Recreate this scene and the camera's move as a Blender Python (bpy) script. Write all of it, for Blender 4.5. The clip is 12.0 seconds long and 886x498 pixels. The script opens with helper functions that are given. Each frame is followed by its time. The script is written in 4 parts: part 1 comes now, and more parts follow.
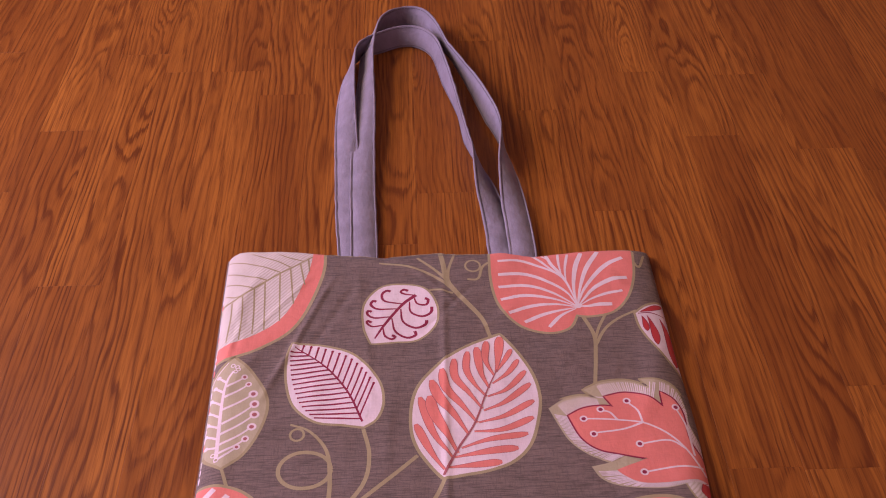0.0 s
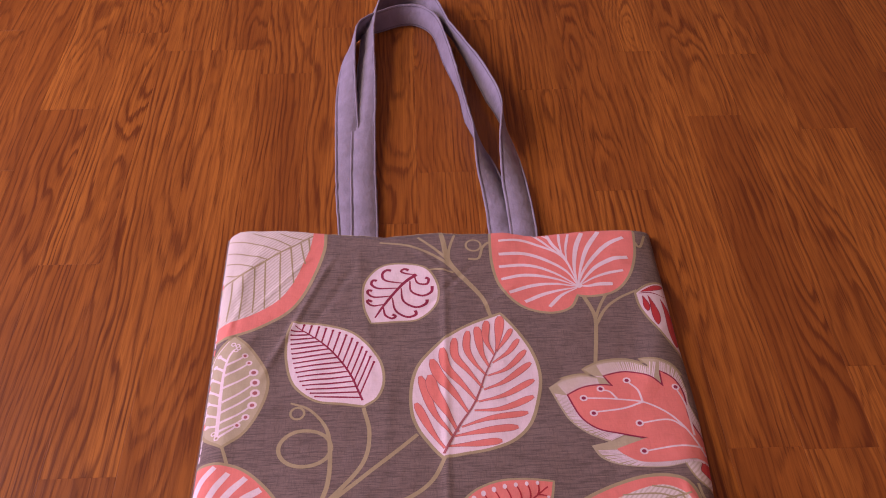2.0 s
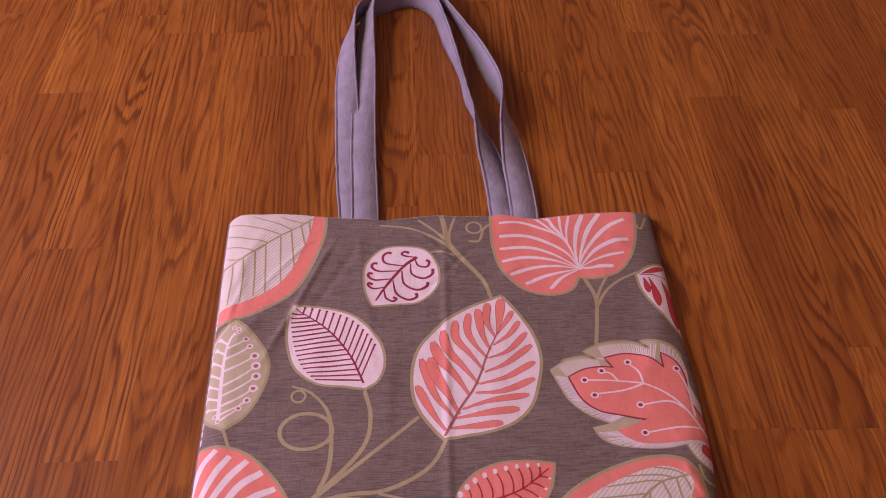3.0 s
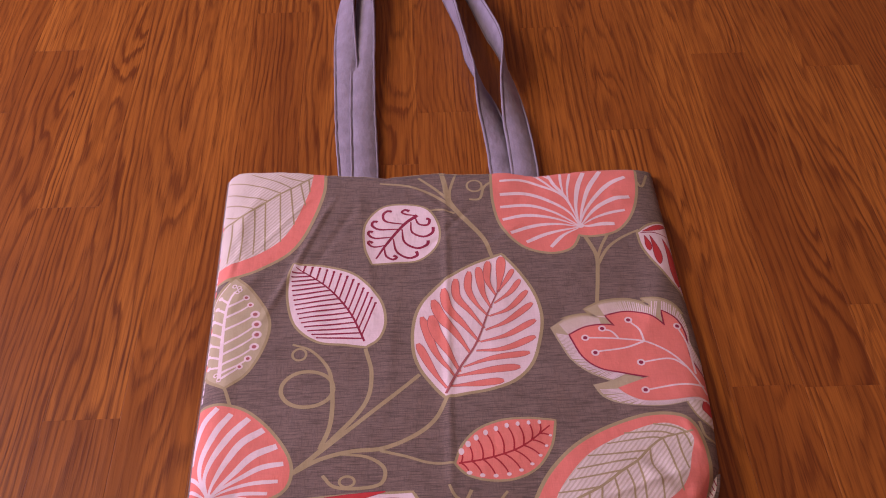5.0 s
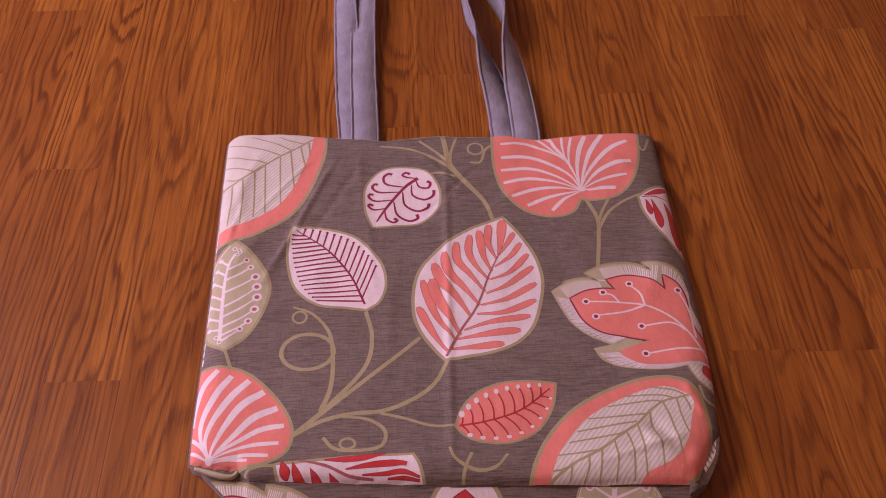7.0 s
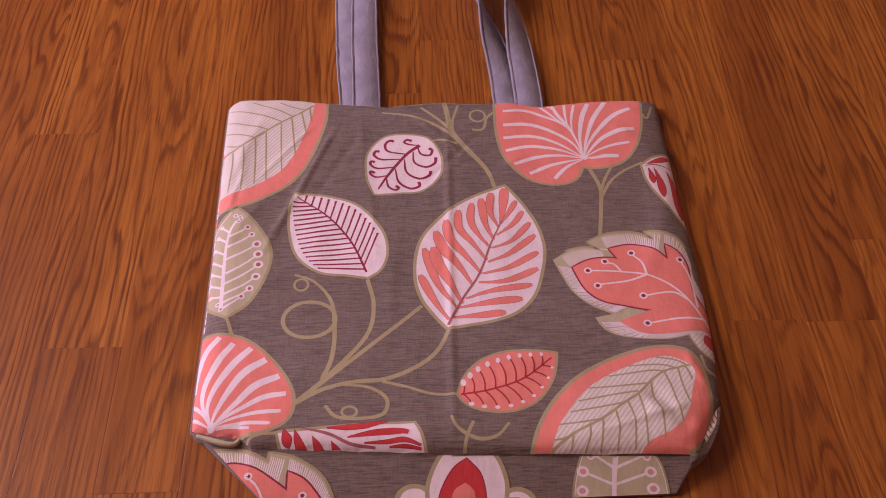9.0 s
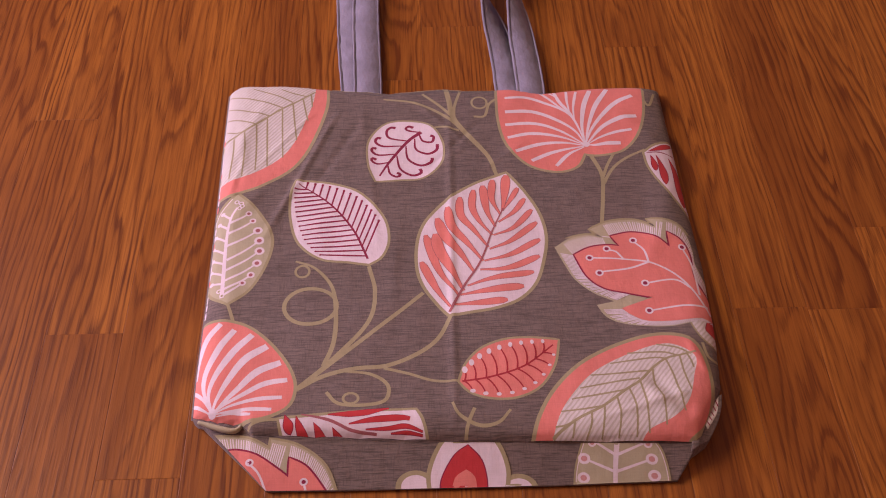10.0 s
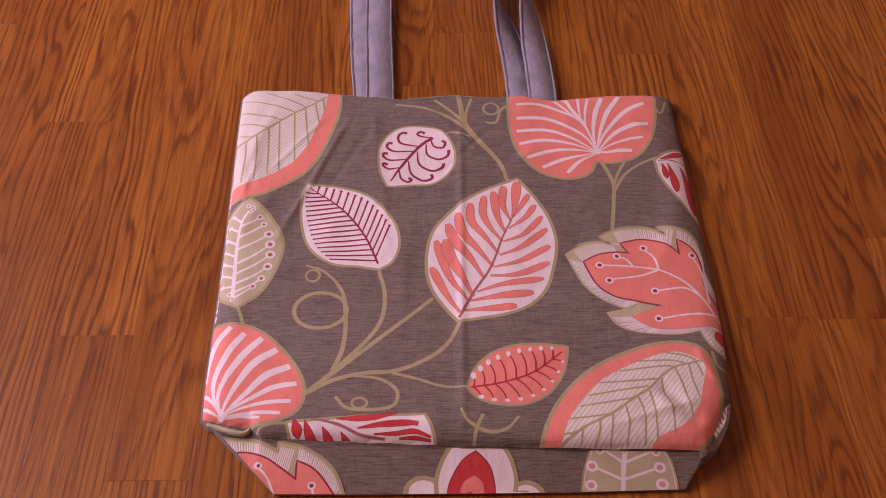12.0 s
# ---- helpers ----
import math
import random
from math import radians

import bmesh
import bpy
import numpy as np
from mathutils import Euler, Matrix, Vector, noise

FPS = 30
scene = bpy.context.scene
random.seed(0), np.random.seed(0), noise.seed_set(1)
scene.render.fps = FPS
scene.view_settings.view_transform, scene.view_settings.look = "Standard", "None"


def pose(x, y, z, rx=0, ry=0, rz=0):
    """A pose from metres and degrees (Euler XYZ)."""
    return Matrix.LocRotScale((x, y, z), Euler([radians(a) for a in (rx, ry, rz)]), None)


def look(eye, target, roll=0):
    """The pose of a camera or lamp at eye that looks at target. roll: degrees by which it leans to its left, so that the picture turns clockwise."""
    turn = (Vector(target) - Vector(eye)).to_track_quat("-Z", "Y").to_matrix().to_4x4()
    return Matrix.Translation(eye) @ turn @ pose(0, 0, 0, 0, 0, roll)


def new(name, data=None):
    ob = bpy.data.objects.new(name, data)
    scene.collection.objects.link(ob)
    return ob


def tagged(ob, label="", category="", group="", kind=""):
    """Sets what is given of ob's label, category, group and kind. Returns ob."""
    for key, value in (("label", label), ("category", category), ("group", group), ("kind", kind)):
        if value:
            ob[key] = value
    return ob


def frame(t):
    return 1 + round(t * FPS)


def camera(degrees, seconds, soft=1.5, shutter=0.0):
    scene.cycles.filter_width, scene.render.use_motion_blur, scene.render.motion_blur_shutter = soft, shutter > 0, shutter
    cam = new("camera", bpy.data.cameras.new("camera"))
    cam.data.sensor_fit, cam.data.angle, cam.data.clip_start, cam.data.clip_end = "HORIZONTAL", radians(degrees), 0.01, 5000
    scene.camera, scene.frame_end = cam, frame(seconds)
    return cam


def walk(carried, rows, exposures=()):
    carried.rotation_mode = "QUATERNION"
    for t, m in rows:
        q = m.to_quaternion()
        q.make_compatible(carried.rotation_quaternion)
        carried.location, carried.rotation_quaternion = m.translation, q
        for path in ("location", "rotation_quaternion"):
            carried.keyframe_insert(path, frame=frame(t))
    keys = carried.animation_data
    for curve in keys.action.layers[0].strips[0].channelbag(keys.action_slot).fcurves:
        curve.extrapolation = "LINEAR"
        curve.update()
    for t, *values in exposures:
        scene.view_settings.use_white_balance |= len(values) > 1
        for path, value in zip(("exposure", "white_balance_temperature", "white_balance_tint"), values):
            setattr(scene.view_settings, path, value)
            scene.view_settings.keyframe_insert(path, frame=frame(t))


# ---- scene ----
import collections

cam = camera(45.0, 12.0, soft=1.05)
PATH = [
    (0, (0.002, -0.872, 0.69), (0.051, 0.63, -0.63), -0.4),
    (0.5, (0.004, -0.872, 0.69), (0.049, 0.626, -0.635), -0.5),
    (1, (0.002, -0.871, 0.69), (0.049, 0.62, -0.643), -0.1),
    (1.5, (0.002, -0.871, 0.689), (0.049, 0.615, -0.649), -0.2),
    (2, (0.002, -0.872, 0.688), (0.049, 0.606, -0.658), -0.3),
    (2.5, (0.003, -0.87, 0.689), (0.045, 0.589, -0.679), -0.5),
    (3, (0.003, -0.871, 0.687), (0.046, 0.585, -0.683), -0.6),
    (5, (0.002, -0.87, 0.684), (0.044, 0.534, -0.74), -0.7),
    (5.5, (0.002, -0.869, 0.684), (0.043, 0.524, -0.751), -0.6),
    (6, (0.001, -0.869, 0.683), (0.043, 0.512, -0.763), -0.6),
    (6.5, (0.0, -0.868, 0.683), (0.044, 0.5, -0.775), -0.5),
    (7, (0.0, -0.869, 0.681), (0.043, 0.487, -0.788), -0.4),
    (9, (-0.004, -0.864, 0.682), (0.043, 0.44, -0.833), 0.1),
    (9.5, (-0.004, -0.865, 0.68), (0.042, 0.432, -0.842), 0.2),
    (10, (-0.005, -0.864, 0.68), (0.041, 0.424, -0.849), 0.2),
    (10.5, (-0.004, -0.864, 0.681), (0.038, 0.424, -0.848), 0.1),
    (11, (-0.005, -0.865, 0.681), (0.033, 0.426, -0.846), 0.2),
    (11.5, (-0.006, -0.864, 0.681), (0.028, 0.428, -0.844), 0.3),
    (12, (-0.005, -0.864, 0.682), (0.022, 0.43, -0.842), 0.2),
]
walk(cam, [(t, look(eye, target, roll)) for t, eye, target, roll in PATH],
     [(0.0, -0.1, 6500, 16), (5.5, -0.19, 6560, 13), (9.5, -0.14, 6700, 9.5), (12.0, -0.12, 6720, 8.5)])

# ---- world and light ----
world = bpy.data.worlds.new("world")
scene.world = world
world.use_nodes = True
sky = world.node_tree.nodes.new("ShaderNodeTexSky")
sky.sky_type, sky.sun_disc = "NISHITA", False
sky.sun_elevation, sky.sun_rotation = radians(35), radians(-70)
world.node_tree.links.new(sky.outputs[0], world.node_tree.nodes["Background"].inputs[0])
world.node_tree.nodes["Background"].inputs[1].default_value = 0.1


def area_lamp(name, eye, target, sx, sy, watts, colour):
    data = bpy.data.lights.new(name, "AREA")
    data.shape, data.size, data.size_y, data.energy, data.color = "RECTANGLE", sx, sy, watts, colour
    ob = new(name, data)
    ob.matrix_world = look(eye, target)
    return ob


# lower: daylight in a window opening; upper: added warm fill, no known source
area_lamp("window_light", (-1.93, 0.05, 0.85), (0.0, -0.3, 0.0), 1.2, 1.1, 56, (0.8, 0.63, 0.97))
area_lamp("window_light", (-1.93, 0.05, 1.9), (0.0, -0.3, 0.0), 1.2, 0.7, 53, (1.0, 0.8, 0.62))
scene.view_settings.exposure = 0.0

# ---- materials ----


def material(name, rough=0.8, metal=0.0):
    m = bpy.data.materials.new(name)
    m.use_nodes = True
    b = m.node_tree.nodes["Principled BSDF"]
    b.inputs["Roughness"].default_value, b.inputs["Metallic"].default_value = rough, metal
    return m, b


def add(m, kind, **values):
    n = m.node_tree.nodes.new(kind)
    for k, v in values.items():
        key = k.replace("_", " ")
        if key in n.inputs:
            n.inputs[key].default_value = v
    return n


def link(m, a, b):
    m.node_tree.links.new(a, b)


def math_node(m, op, a, b=None, c=None):
    n = m.node_tree.nodes.new("ShaderNodeMath")
    n.operation = op
    for i, v in enumerate((a, b, c)):
        if v is None:
            continue
        if hasattr(v, "links"):
            link(m, v, n.inputs[i])
        else:
            n.inputs[i].default_value = v
    return n.outputs[0]


def stretch(m, source, scale):
    n = m.node_tree.nodes.new("ShaderNodeMapping")
    n.inputs["Scale"].default_value = scale
    link(m, source, n.inputs["Vector"])
    return n.outputs[0]


def noise_node(m, vector, scale, detail=3.0, rough=0.55):
    n = add(m, "ShaderNodeTexNoise", Scale=scale, Detail=detail, Roughness=rough)
    link(m, vector, n.inputs["Vector"])
    return n.outputs[0]


def ramp(m, value, *stops):
    n = m.node_tree.nodes.new("ShaderNodeValToRGB")
    e = n.color_ramp.elements
    while len(e) < len(stops):
        e.new(0.5)
    for el, (p, c) in zip(e, stops):
        el.position, el.color = p, (*c, 1) if len(c) == 3 else c
    link(m, value, n.inputs[0])
    return n.outputs[0]


def mix(m, fac, a, b, mode="MIX"):
    n = m.node_tree.nodes.new("ShaderNodeMix")
    n.data_type, n.blend_type = "RGBA", mode
    for v, s in ((fac, n.inputs[0]), (a, n.inputs[6]), (b, n.inputs[7])):
        if hasattr(v, "links"):
            link(m, v, s)
        else:
            s.default_value = v if isinstance(v, float) else (*v, 1)
    return n.outputs[2]


def bump(m, b, height, strength, distance):
    n = add(m, "ShaderNodeBump", Strength=strength, Distance=distance)
    link(m, height, n.inputs["Height"])
    link(m, n.outputs[0], b.inputs["Normal"])


def position(m):
    return m.node_tree.nodes.new("ShaderNodeNewGeometry").outputs["Position"]


def oak():
    """Red-oak strips: flat-sawn growth rings, pores and ray flecks, with each strip's own cut."""
    m, b = material("oak_laminate", 0.34)
    b.inputs["Specular IOR Level"].default_value = 0.28
    info = m.node_tree.nodes.new("ShaderNodeObjectInfo")
    rnd = info.outputs["Random"]
    r2 = math_node(m, "FRACT", math_node(m, "MULTIPLY", rnd, 17.31))
    r3 = math_node(m, "FRACT", math_node(m, "MULTIPLY", rnd, 71.77))
    sep = m.node_tree.nodes.new("ShaderNodeSeparateXYZ")
    coord = m.node_tree.nodes.new("ShaderNodeTexCoord").outputs["Object"]
    link(m, coord, sep.inputs[0])
    off = m.node_tree.nodes.new("ShaderNodeCombineXYZ")
    link(m, math_node(m, "MULTIPLY", rnd, 37.0), off.inputs[0])
    link(m, math_node(m, "MULTIPLY", r2, 53.0), off.inputs[1])
    link(m, math_node(m, "MULTIPLY", r3, 11.0), off.inputs[2])
    shifted = m.node_tree.nodes.new("ShaderNodeVectorMath")
    link(m, coord, shifted.inputs[0])
    link(m, off.outputs[0], shifted.inputs[1])
    p = shifted.outputs[0]
    x, y = sep.outputs[0], sep.outputs[1]
    slow = noise_node(m, stretch(m, p, (11, 2.3, 1)), 1.0, 2.5)
    fine = noise_node(m, stretch(m, p, (70, 9, 1)), 1.0, 3.0)
    jag = noise_node(m, stretch(m, p, (420, 26, 1)), 1.0, 2.0)
    # distance from the log's heart, whose depth changes along the strip
    heart = math_node(m, "SUBTRACT", x, math_node(m, "MULTIPLY_ADD", r2, 0.13, -0.065))
    depth = math_node(m, "ADD", math_node(m, "MULTIPLY_ADD", slow, 0.1, -0.03), math_node(m, "MULTIPLY", y, math_node(m, "MULTIPLY_ADD", r3, 0.16, -0.08)))
    radius = math_node(m, "SQRT", math_node(m, "ADD", math_node(m, "MULTIPLY", heart, heart), math_node(m, "MULTIPLY", depth, depth)))
    radius = math_node(m, "MULTIPLY_ADD", fine, 0.0036, radius)
    radius = math_node(m, "MULTIPLY_ADD", jag, 0.0030, radius)
    uneven = noise_node(m, stretch(m, p, (55, 4, 1)), 1.0, 1.0)
    ring = math_node(m, "FRACT", math_node(m, "MULTIPLY_ADD", uneven, 3.0, math_node(m, "MULTIPLY", radius, math_node(m, "MULTIPLY_ADD", r3, 140.0, 115.0))))
    rings = ramp(m, ring, (0.0, (1.0,) * 3), (0.12, (0.5,) * 3), (0.3, (0.08,) * 3), (0.7, (0.0,) * 3), (0.87, (0.92,) * 3))
    pores = ramp(m, noise_node(m, stretch(m, p, (800, 24, 1)), 1.0, 2.0), (0.48, (0.0,) * 3), (0.66, (1.0,) * 3))
    band = noise_node(m, stretch(m, p, (30, 2.2, 1)), 1.0, 3.0)
    patch = noise_node(m, stretch(m, p, (22, 5, 1)), 1.0, 2.0)
    light = mix(m, rnd, OAK_LIGHT[0], OAK_LIGHT[1])
    light = mix(m, ramp(m, band, (0.4, (0.0,) * 3), (0.68, (0.85,) * 3)), light, OAK_MID)
    streaks = noise_node(m, stretch(m, p, (330, 5, 1)), 1.0, 3.0, 0.65)
    light = mix(m, ramp(m, streaks, (0.48, (0.0,) * 3), (0.62, (0.5,) * 3)), light, OAK_MID)
    amount = math_node(m, "MULTIPLY", rings, ramp(m, patch, (0.3, (0.3,) * 3), (0.6, (0.95,) * 3)))
    amount = math_node(m, "MULTIPLY", amount, math_node(m, "MULTIPLY_ADD", r2, 0.4, 0.58))
    colour = mix(m, amount, light, OAK_DARK)
    colour = mix(m, math_node(m, "MULTIPLY", pores, math_node(m, "MULTIPLY_ADD", rings, 0.4, 0.36)), colour, OAK_DARK)
    link(m, colour, b.inputs["Base Color"])
    link(m, math_node(m, "MULTIPLY_ADD", fine, 0.14, 0.38), b.inputs["Roughness"])
    bump(m, b, math_node(m, "ADD", pores, rings), 0.12, 0.0003)
    return m


OAK_LIGHT = ((0.365, 0.126, 0.0215), (0.258, 0.08, 0.0134))
OAK_MID = (0.178, 0.0505, 0.0088)
OAK_DARK = (0.09, 0.019, 0.0043)


def cloth(name, colour, second=None, streak=0.0, rough=0.85, hatch=None, crumple=13.0):
    """Printed cotton: a fine weave, uneven ink, and slubs where asked."""
    m, b = material(name, rough)
    p = position(m)
    weft = noise_node(m, stretch(m, p, (90, 2400, 90)), 1.0, 2.0)
    warp = noise_node(m, stretch(m, p, (2400, 90, 90)), 1.0, 2.0)
    weave = math_node(m, "ADD", weft, warp)
    blotch = noise_node(m, p, 45.0, 3.0)
    out = mix(m, ramp(m, blotch, (0.3, (0.0,) * 3), (0.75, (1.0,) * 3)), colour, second or [0.86 * c for c in colour])
    if hatch:
        wave = add(m, "ShaderNodeTexWave", Scale=1.0, Distortion=1.5, Detail=1.0)
        wave.bands_direction = "DIAGONAL"
        link(m, stretch(m, p, hatch[1]), wave.inputs["Vector"])
        out = mix(m, ramp(m, wave.outputs[0], (0.45, (0.0,) * 3), (0.75, (1.0,) * 3)), out, hatch[0])
    if streak:
        slub = noise_node(m, stretch(m, p, (70, 1300, 30)), 1.0, 4.0, 0.7)
        slub2 = noise_node(m, stretch(m, p, (1300, 110, 30)), 1.0, 4.0, 0.7)
        dark = ramp(m, slub, (0.5, (0.0,) * 3), (0.6, (1.0,) * 3))
        dark2 = ramp(m, slub2, (0.54, (0.0,) * 3), (0.62, (1.0,) * 3))
        pale = ramp(m, slub, (0.3, (1.0,) * 3), (0.42, (0.0,) * 3))
        out = mix(m, math_node(m, "MULTIPLY", dark, streak * 0.85), out, [0.18 * c for c in colour])
        out = mix(m, math_node(m, "MULTIPLY", dark2, streak * 0.6), out, [0.3 * c for c in colour])
        out = mix(m, math_node(m, "MULTIPLY", pale, streak * 0.5), out, [1.7 * c for c in colour])
    link(m, mix(m, math_node(m, "MULTIPLY_ADD", weave, 0.5, -0.25), out, [0.6 * c for c in colour]), b.inputs["Base Color"])
    b.inputs["Sheen Weight"].default_value = 0.08
    if crumple:
        weave = math_node(m, "MULTIPLY_ADD", noise_node(m, stretch(m, p, (110, 80, 80)), 1.0, 4.0), crumple, weave)
    bump(m, b, weave, 0.25, 0.0003)
    return m


def plaster(name, colour):
    m, b = material(name, 0.9)
    n = noise_node(m, position(m), 14.0, 5.0)
    link(m, mix(m, n, colour, [0.9 * c for c in colour]), b.inputs["Base Color"])
    bump(m, b, noise_node(m, position(m), 220.0, 3.0), 0.15, 0.001)
    return m


OAK = oak()
WALL = plaster("wall_paint", (0.55, 0.38, 0.28))
WHITE_PAINT = plaster("white_paint", (0.8, 0.79, 0.77))
GROUND = cloth("grey_linen_print", (0.178, 0.125, 0.119), (0.148, 0.102, 0.098), streak=0.85)
TAN = cloth("tan_ink", (0.345, 0.28, 0.168))
TAN_PALE = cloth("pale_tan_ink", (0.43, 0.365, 0.262))
WHITE = cloth("white_ink", (0.73, 0.6, 0.7))
CORAL = cloth("coral_ink", (0.71, 0.193, 0.175))
RED = cloth("red_ink", (0.5, 0.025, 0.035))
DEEP_RED = cloth("deep_red_ink", (0.36, 0.012, 0.03))
WINE = cloth("wine_ink", (0.25, 0.004, 0.05))
MAUVE = cloth("mauve_ink", (0.36, 0.1, 0.125))
PINK = cloth("pink_ink", (0.55, 0.26, 0.27))
HATCH = cloth("hatched_cream_ink", (0.66, 0.572, 0.61), hatch=((0.46, 0.395, 0.355), (165, -135, 1)))
STRAP = cloth("grey_lilac_cotton", (0.255, 0.222, 0.315), (0.17, 0.145, 0.2), crumple=27.0)
# coloured dark so the stitches carry the shade of the strap's seam groove
THREAD = cloth("darkened_lilac_thread", (0.11, 0.095, 0.13))

# ---- helpers for parts ----


def finish(name, bm, mats, parent=None, smooth=True):
    me = bpy.data.meshes.new(name)
    bm.to_mesh(me)
    bm.free()
    for mat in mats if isinstance(mats, (list, tuple)) else [mats]:
        me.materials.append(mat)
    if smooth:
        for f in me.polygons:
            f.use_smooth = True
    ob = new(name, me)
    if parent is not None:
        ob.parent = parent
    return ob


def box(bm, x0, x1, y0, y1, z0, z1):
    v = [bm.verts.new((x, y, z)) for z in (z0, z1) for y in (y0, y1) for x in (x0, x1)]
    for q in ((0, 2, 3, 1), (4, 5, 7, 6), (0, 1, 5, 4), (2, 6, 7, 3), (0, 4, 6, 2), (1, 3, 7, 5)):
        bm.faces.new([v[i] for i in q])


def curve_through(pts, step=2.0):
    """A smooth open curve through a few points, sampled about every step."""
    p = [np.array(a, float) for a in pts]
    if len(p) == 2:
        n = max(2, int(np.linalg.norm(p[1] - p[0]) / step) + 1)
        return [p[0] + (p[1] - p[0]) * i / (n - 1) for i in range(n)]
    p = [2 * p[0] - p[1]] + p + [2 * p[-1] - p[-2]]
    out = []
    for a, b, c, d in zip(p, p[1:], p[2:], p[3:]):
        n = max(2, int(np.linalg.norm(c - b) / step))
        for i in range(n):
            t = i / n
            out.append(0.5 * (2 * b + (c - a) * t + (2 * a - 5 * b + 4 * c - d) * t * t + (3 * b - a - 3 * c + d) * t ** 3))
    return out + [p[-2]]


def along(chain, s):
    """The place at the fraction s of a sampled chain."""
    d = np.cumsum([0] + [np.linalg.norm(b - a) for a, b in zip(chain, chain[1:])])
    t = s * d[-1]
    return np.array([np.interp(t, d, [c[0] for c in chain]), np.interp(t, d, [c[1] for c in chain])])


# ---- the room ----
room_floor = new("floor")
tagged(room_floor, "worn red-oak strip laminate floor with a satin sheen", "floor", kind="structure")
bm = bmesh.new()
box(bm, -2.0, 2.0, -2.6, 2.7, -0.1, -0.012)
finish("underlay", bm, WALL, room_floor, False)


# walls and ceiling are unseen; WALL's beige is set for warm bounced fill
def wall(name, boxes, mat=None):
    bm = bmesh.new()
    for b in boxes:
        box(bm, *b)
    return tagged(finish(name, bm, mat or WALL, None, False), "plain warm beige painted wall", "wall", kind="structure")


# the upper of the two openings is made up for the warm fill lamp
wall("wall_west", [(-2.12, -2.0, -2.6, -0.6, 0, 2.5), (-2.12, -2.0, 0.7, 2.7, 0, 2.5), (-2.12, -2.0, -0.6, 0.7, 0, 0.28), (-2.12, -2.0, -0.6, 0.7, 1.45, 1.55), (-2.12, -2.0, -0.6, 0.7, 2.3, 2.5)])
wall("wall_north", [(-2.12, 2.12, 2.7, 2.82, 0, 2.5)])
wall("wall_east", [(2.0, 2.12, -2.6, 2.7, 0, 2.5)])
wall("wall_south", [(-2.12, 2.12, -2.72, -2.6, 0, 2.5)])
bm = bmesh.new()
box(bm, -2.12, 2.12, -2.72, 2.82, 2.5, 2.6)
tagged(finish("ceiling", bm, WHITE_PAINT, None, False), "plain white painted ceiling", "ceiling", kind="structure")


# ---- the tote bag: shape ----
BAG = (0.022, -0.28)
tote = new("tote_bag")
tote.location = (*BAG, 0)
tagged(tote, "grey tote bag with coral leaf print lying on the oak floor", "tote bag")

LEFT = [(-200.0, 170.0), (-198.0, 83.0), (-196.0, -2.0), (-195.0, -72.0), (-195.0, -136.0), (-194.0, -171.0)]
RIGHT = [(202.0, 166.0), (202.0, 98.0), (202.0, 24.0), (203.0, -44.0), (200.0, -112.0), (195.0, -158.0), (174.0, -196.0)]
TOP = [(-201.0, 178.0), (-190.0, 185.0), (-153.0, 183.0), (-121.0, 180.0), (-78.0, 174.0), (-51.0, 170.0), (-22.0, 173.0), (2.0, 175.0), (23.0, 171.0), (60.0, 172.0), (91.0, 166.0), (113.0, 169.0), (145.0, 172.0), (203.0, 171.0)]
FOLD = [(-194.0, -171.0), (-176.0, -176.0), (-158.0, -179.0), (-150.0, -187.0), (-88.0, -191.0), (-7.0, -196.0), (74.0, -199.0), (170.0, -202.0), (192.0, -172.0)]


def table(chain, axis):
    """A look-up of the other coordinate, millimetre by millimetre from -400 to 400."""
    c = sorted(chain, key=lambda q: q[axis])
    return np.interp(np.arange(-400, 401), [q[axis] for q in c], [q[1 - axis] for q in c]).tolist()


def read(lut, v):
    v = min(max(v + 400, 0.0), 799.0)
    i = int(v)
    return lut[i] + (lut[i + 1] - lut[i]) * (v - i)


LEFT_X, RIGHT_X, TOP_Y, FOLD_Y = table(LEFT, 1), table(RIGHT, 1), table(TOP, 0), table(FOLD, 0)


def rise(d, r):
    t = min(max(d / r, 0.0), 1.0)
    return math.sqrt(1 - (1 - t) ** 2)


def ridge(x, y, a, b, width, height):
    """A pressed crease from a to b."""
    ex, ey = b[0] - a[0], b[1] - a[1]
    t = min(max(((x - a[0]) * ex + (y - a[1]) * ey) / (ex * ex + ey * ey), 0.0), 1.0)
    d = math.hypot(x - a[0] - t * ex, y - a[1] - t * ey) / width
    if d > 3:
        return 0.0
    return height * math.exp(-d * d) * min(1.0, 4 * t + 0.2, 4 * (1 - t) + 0.2)


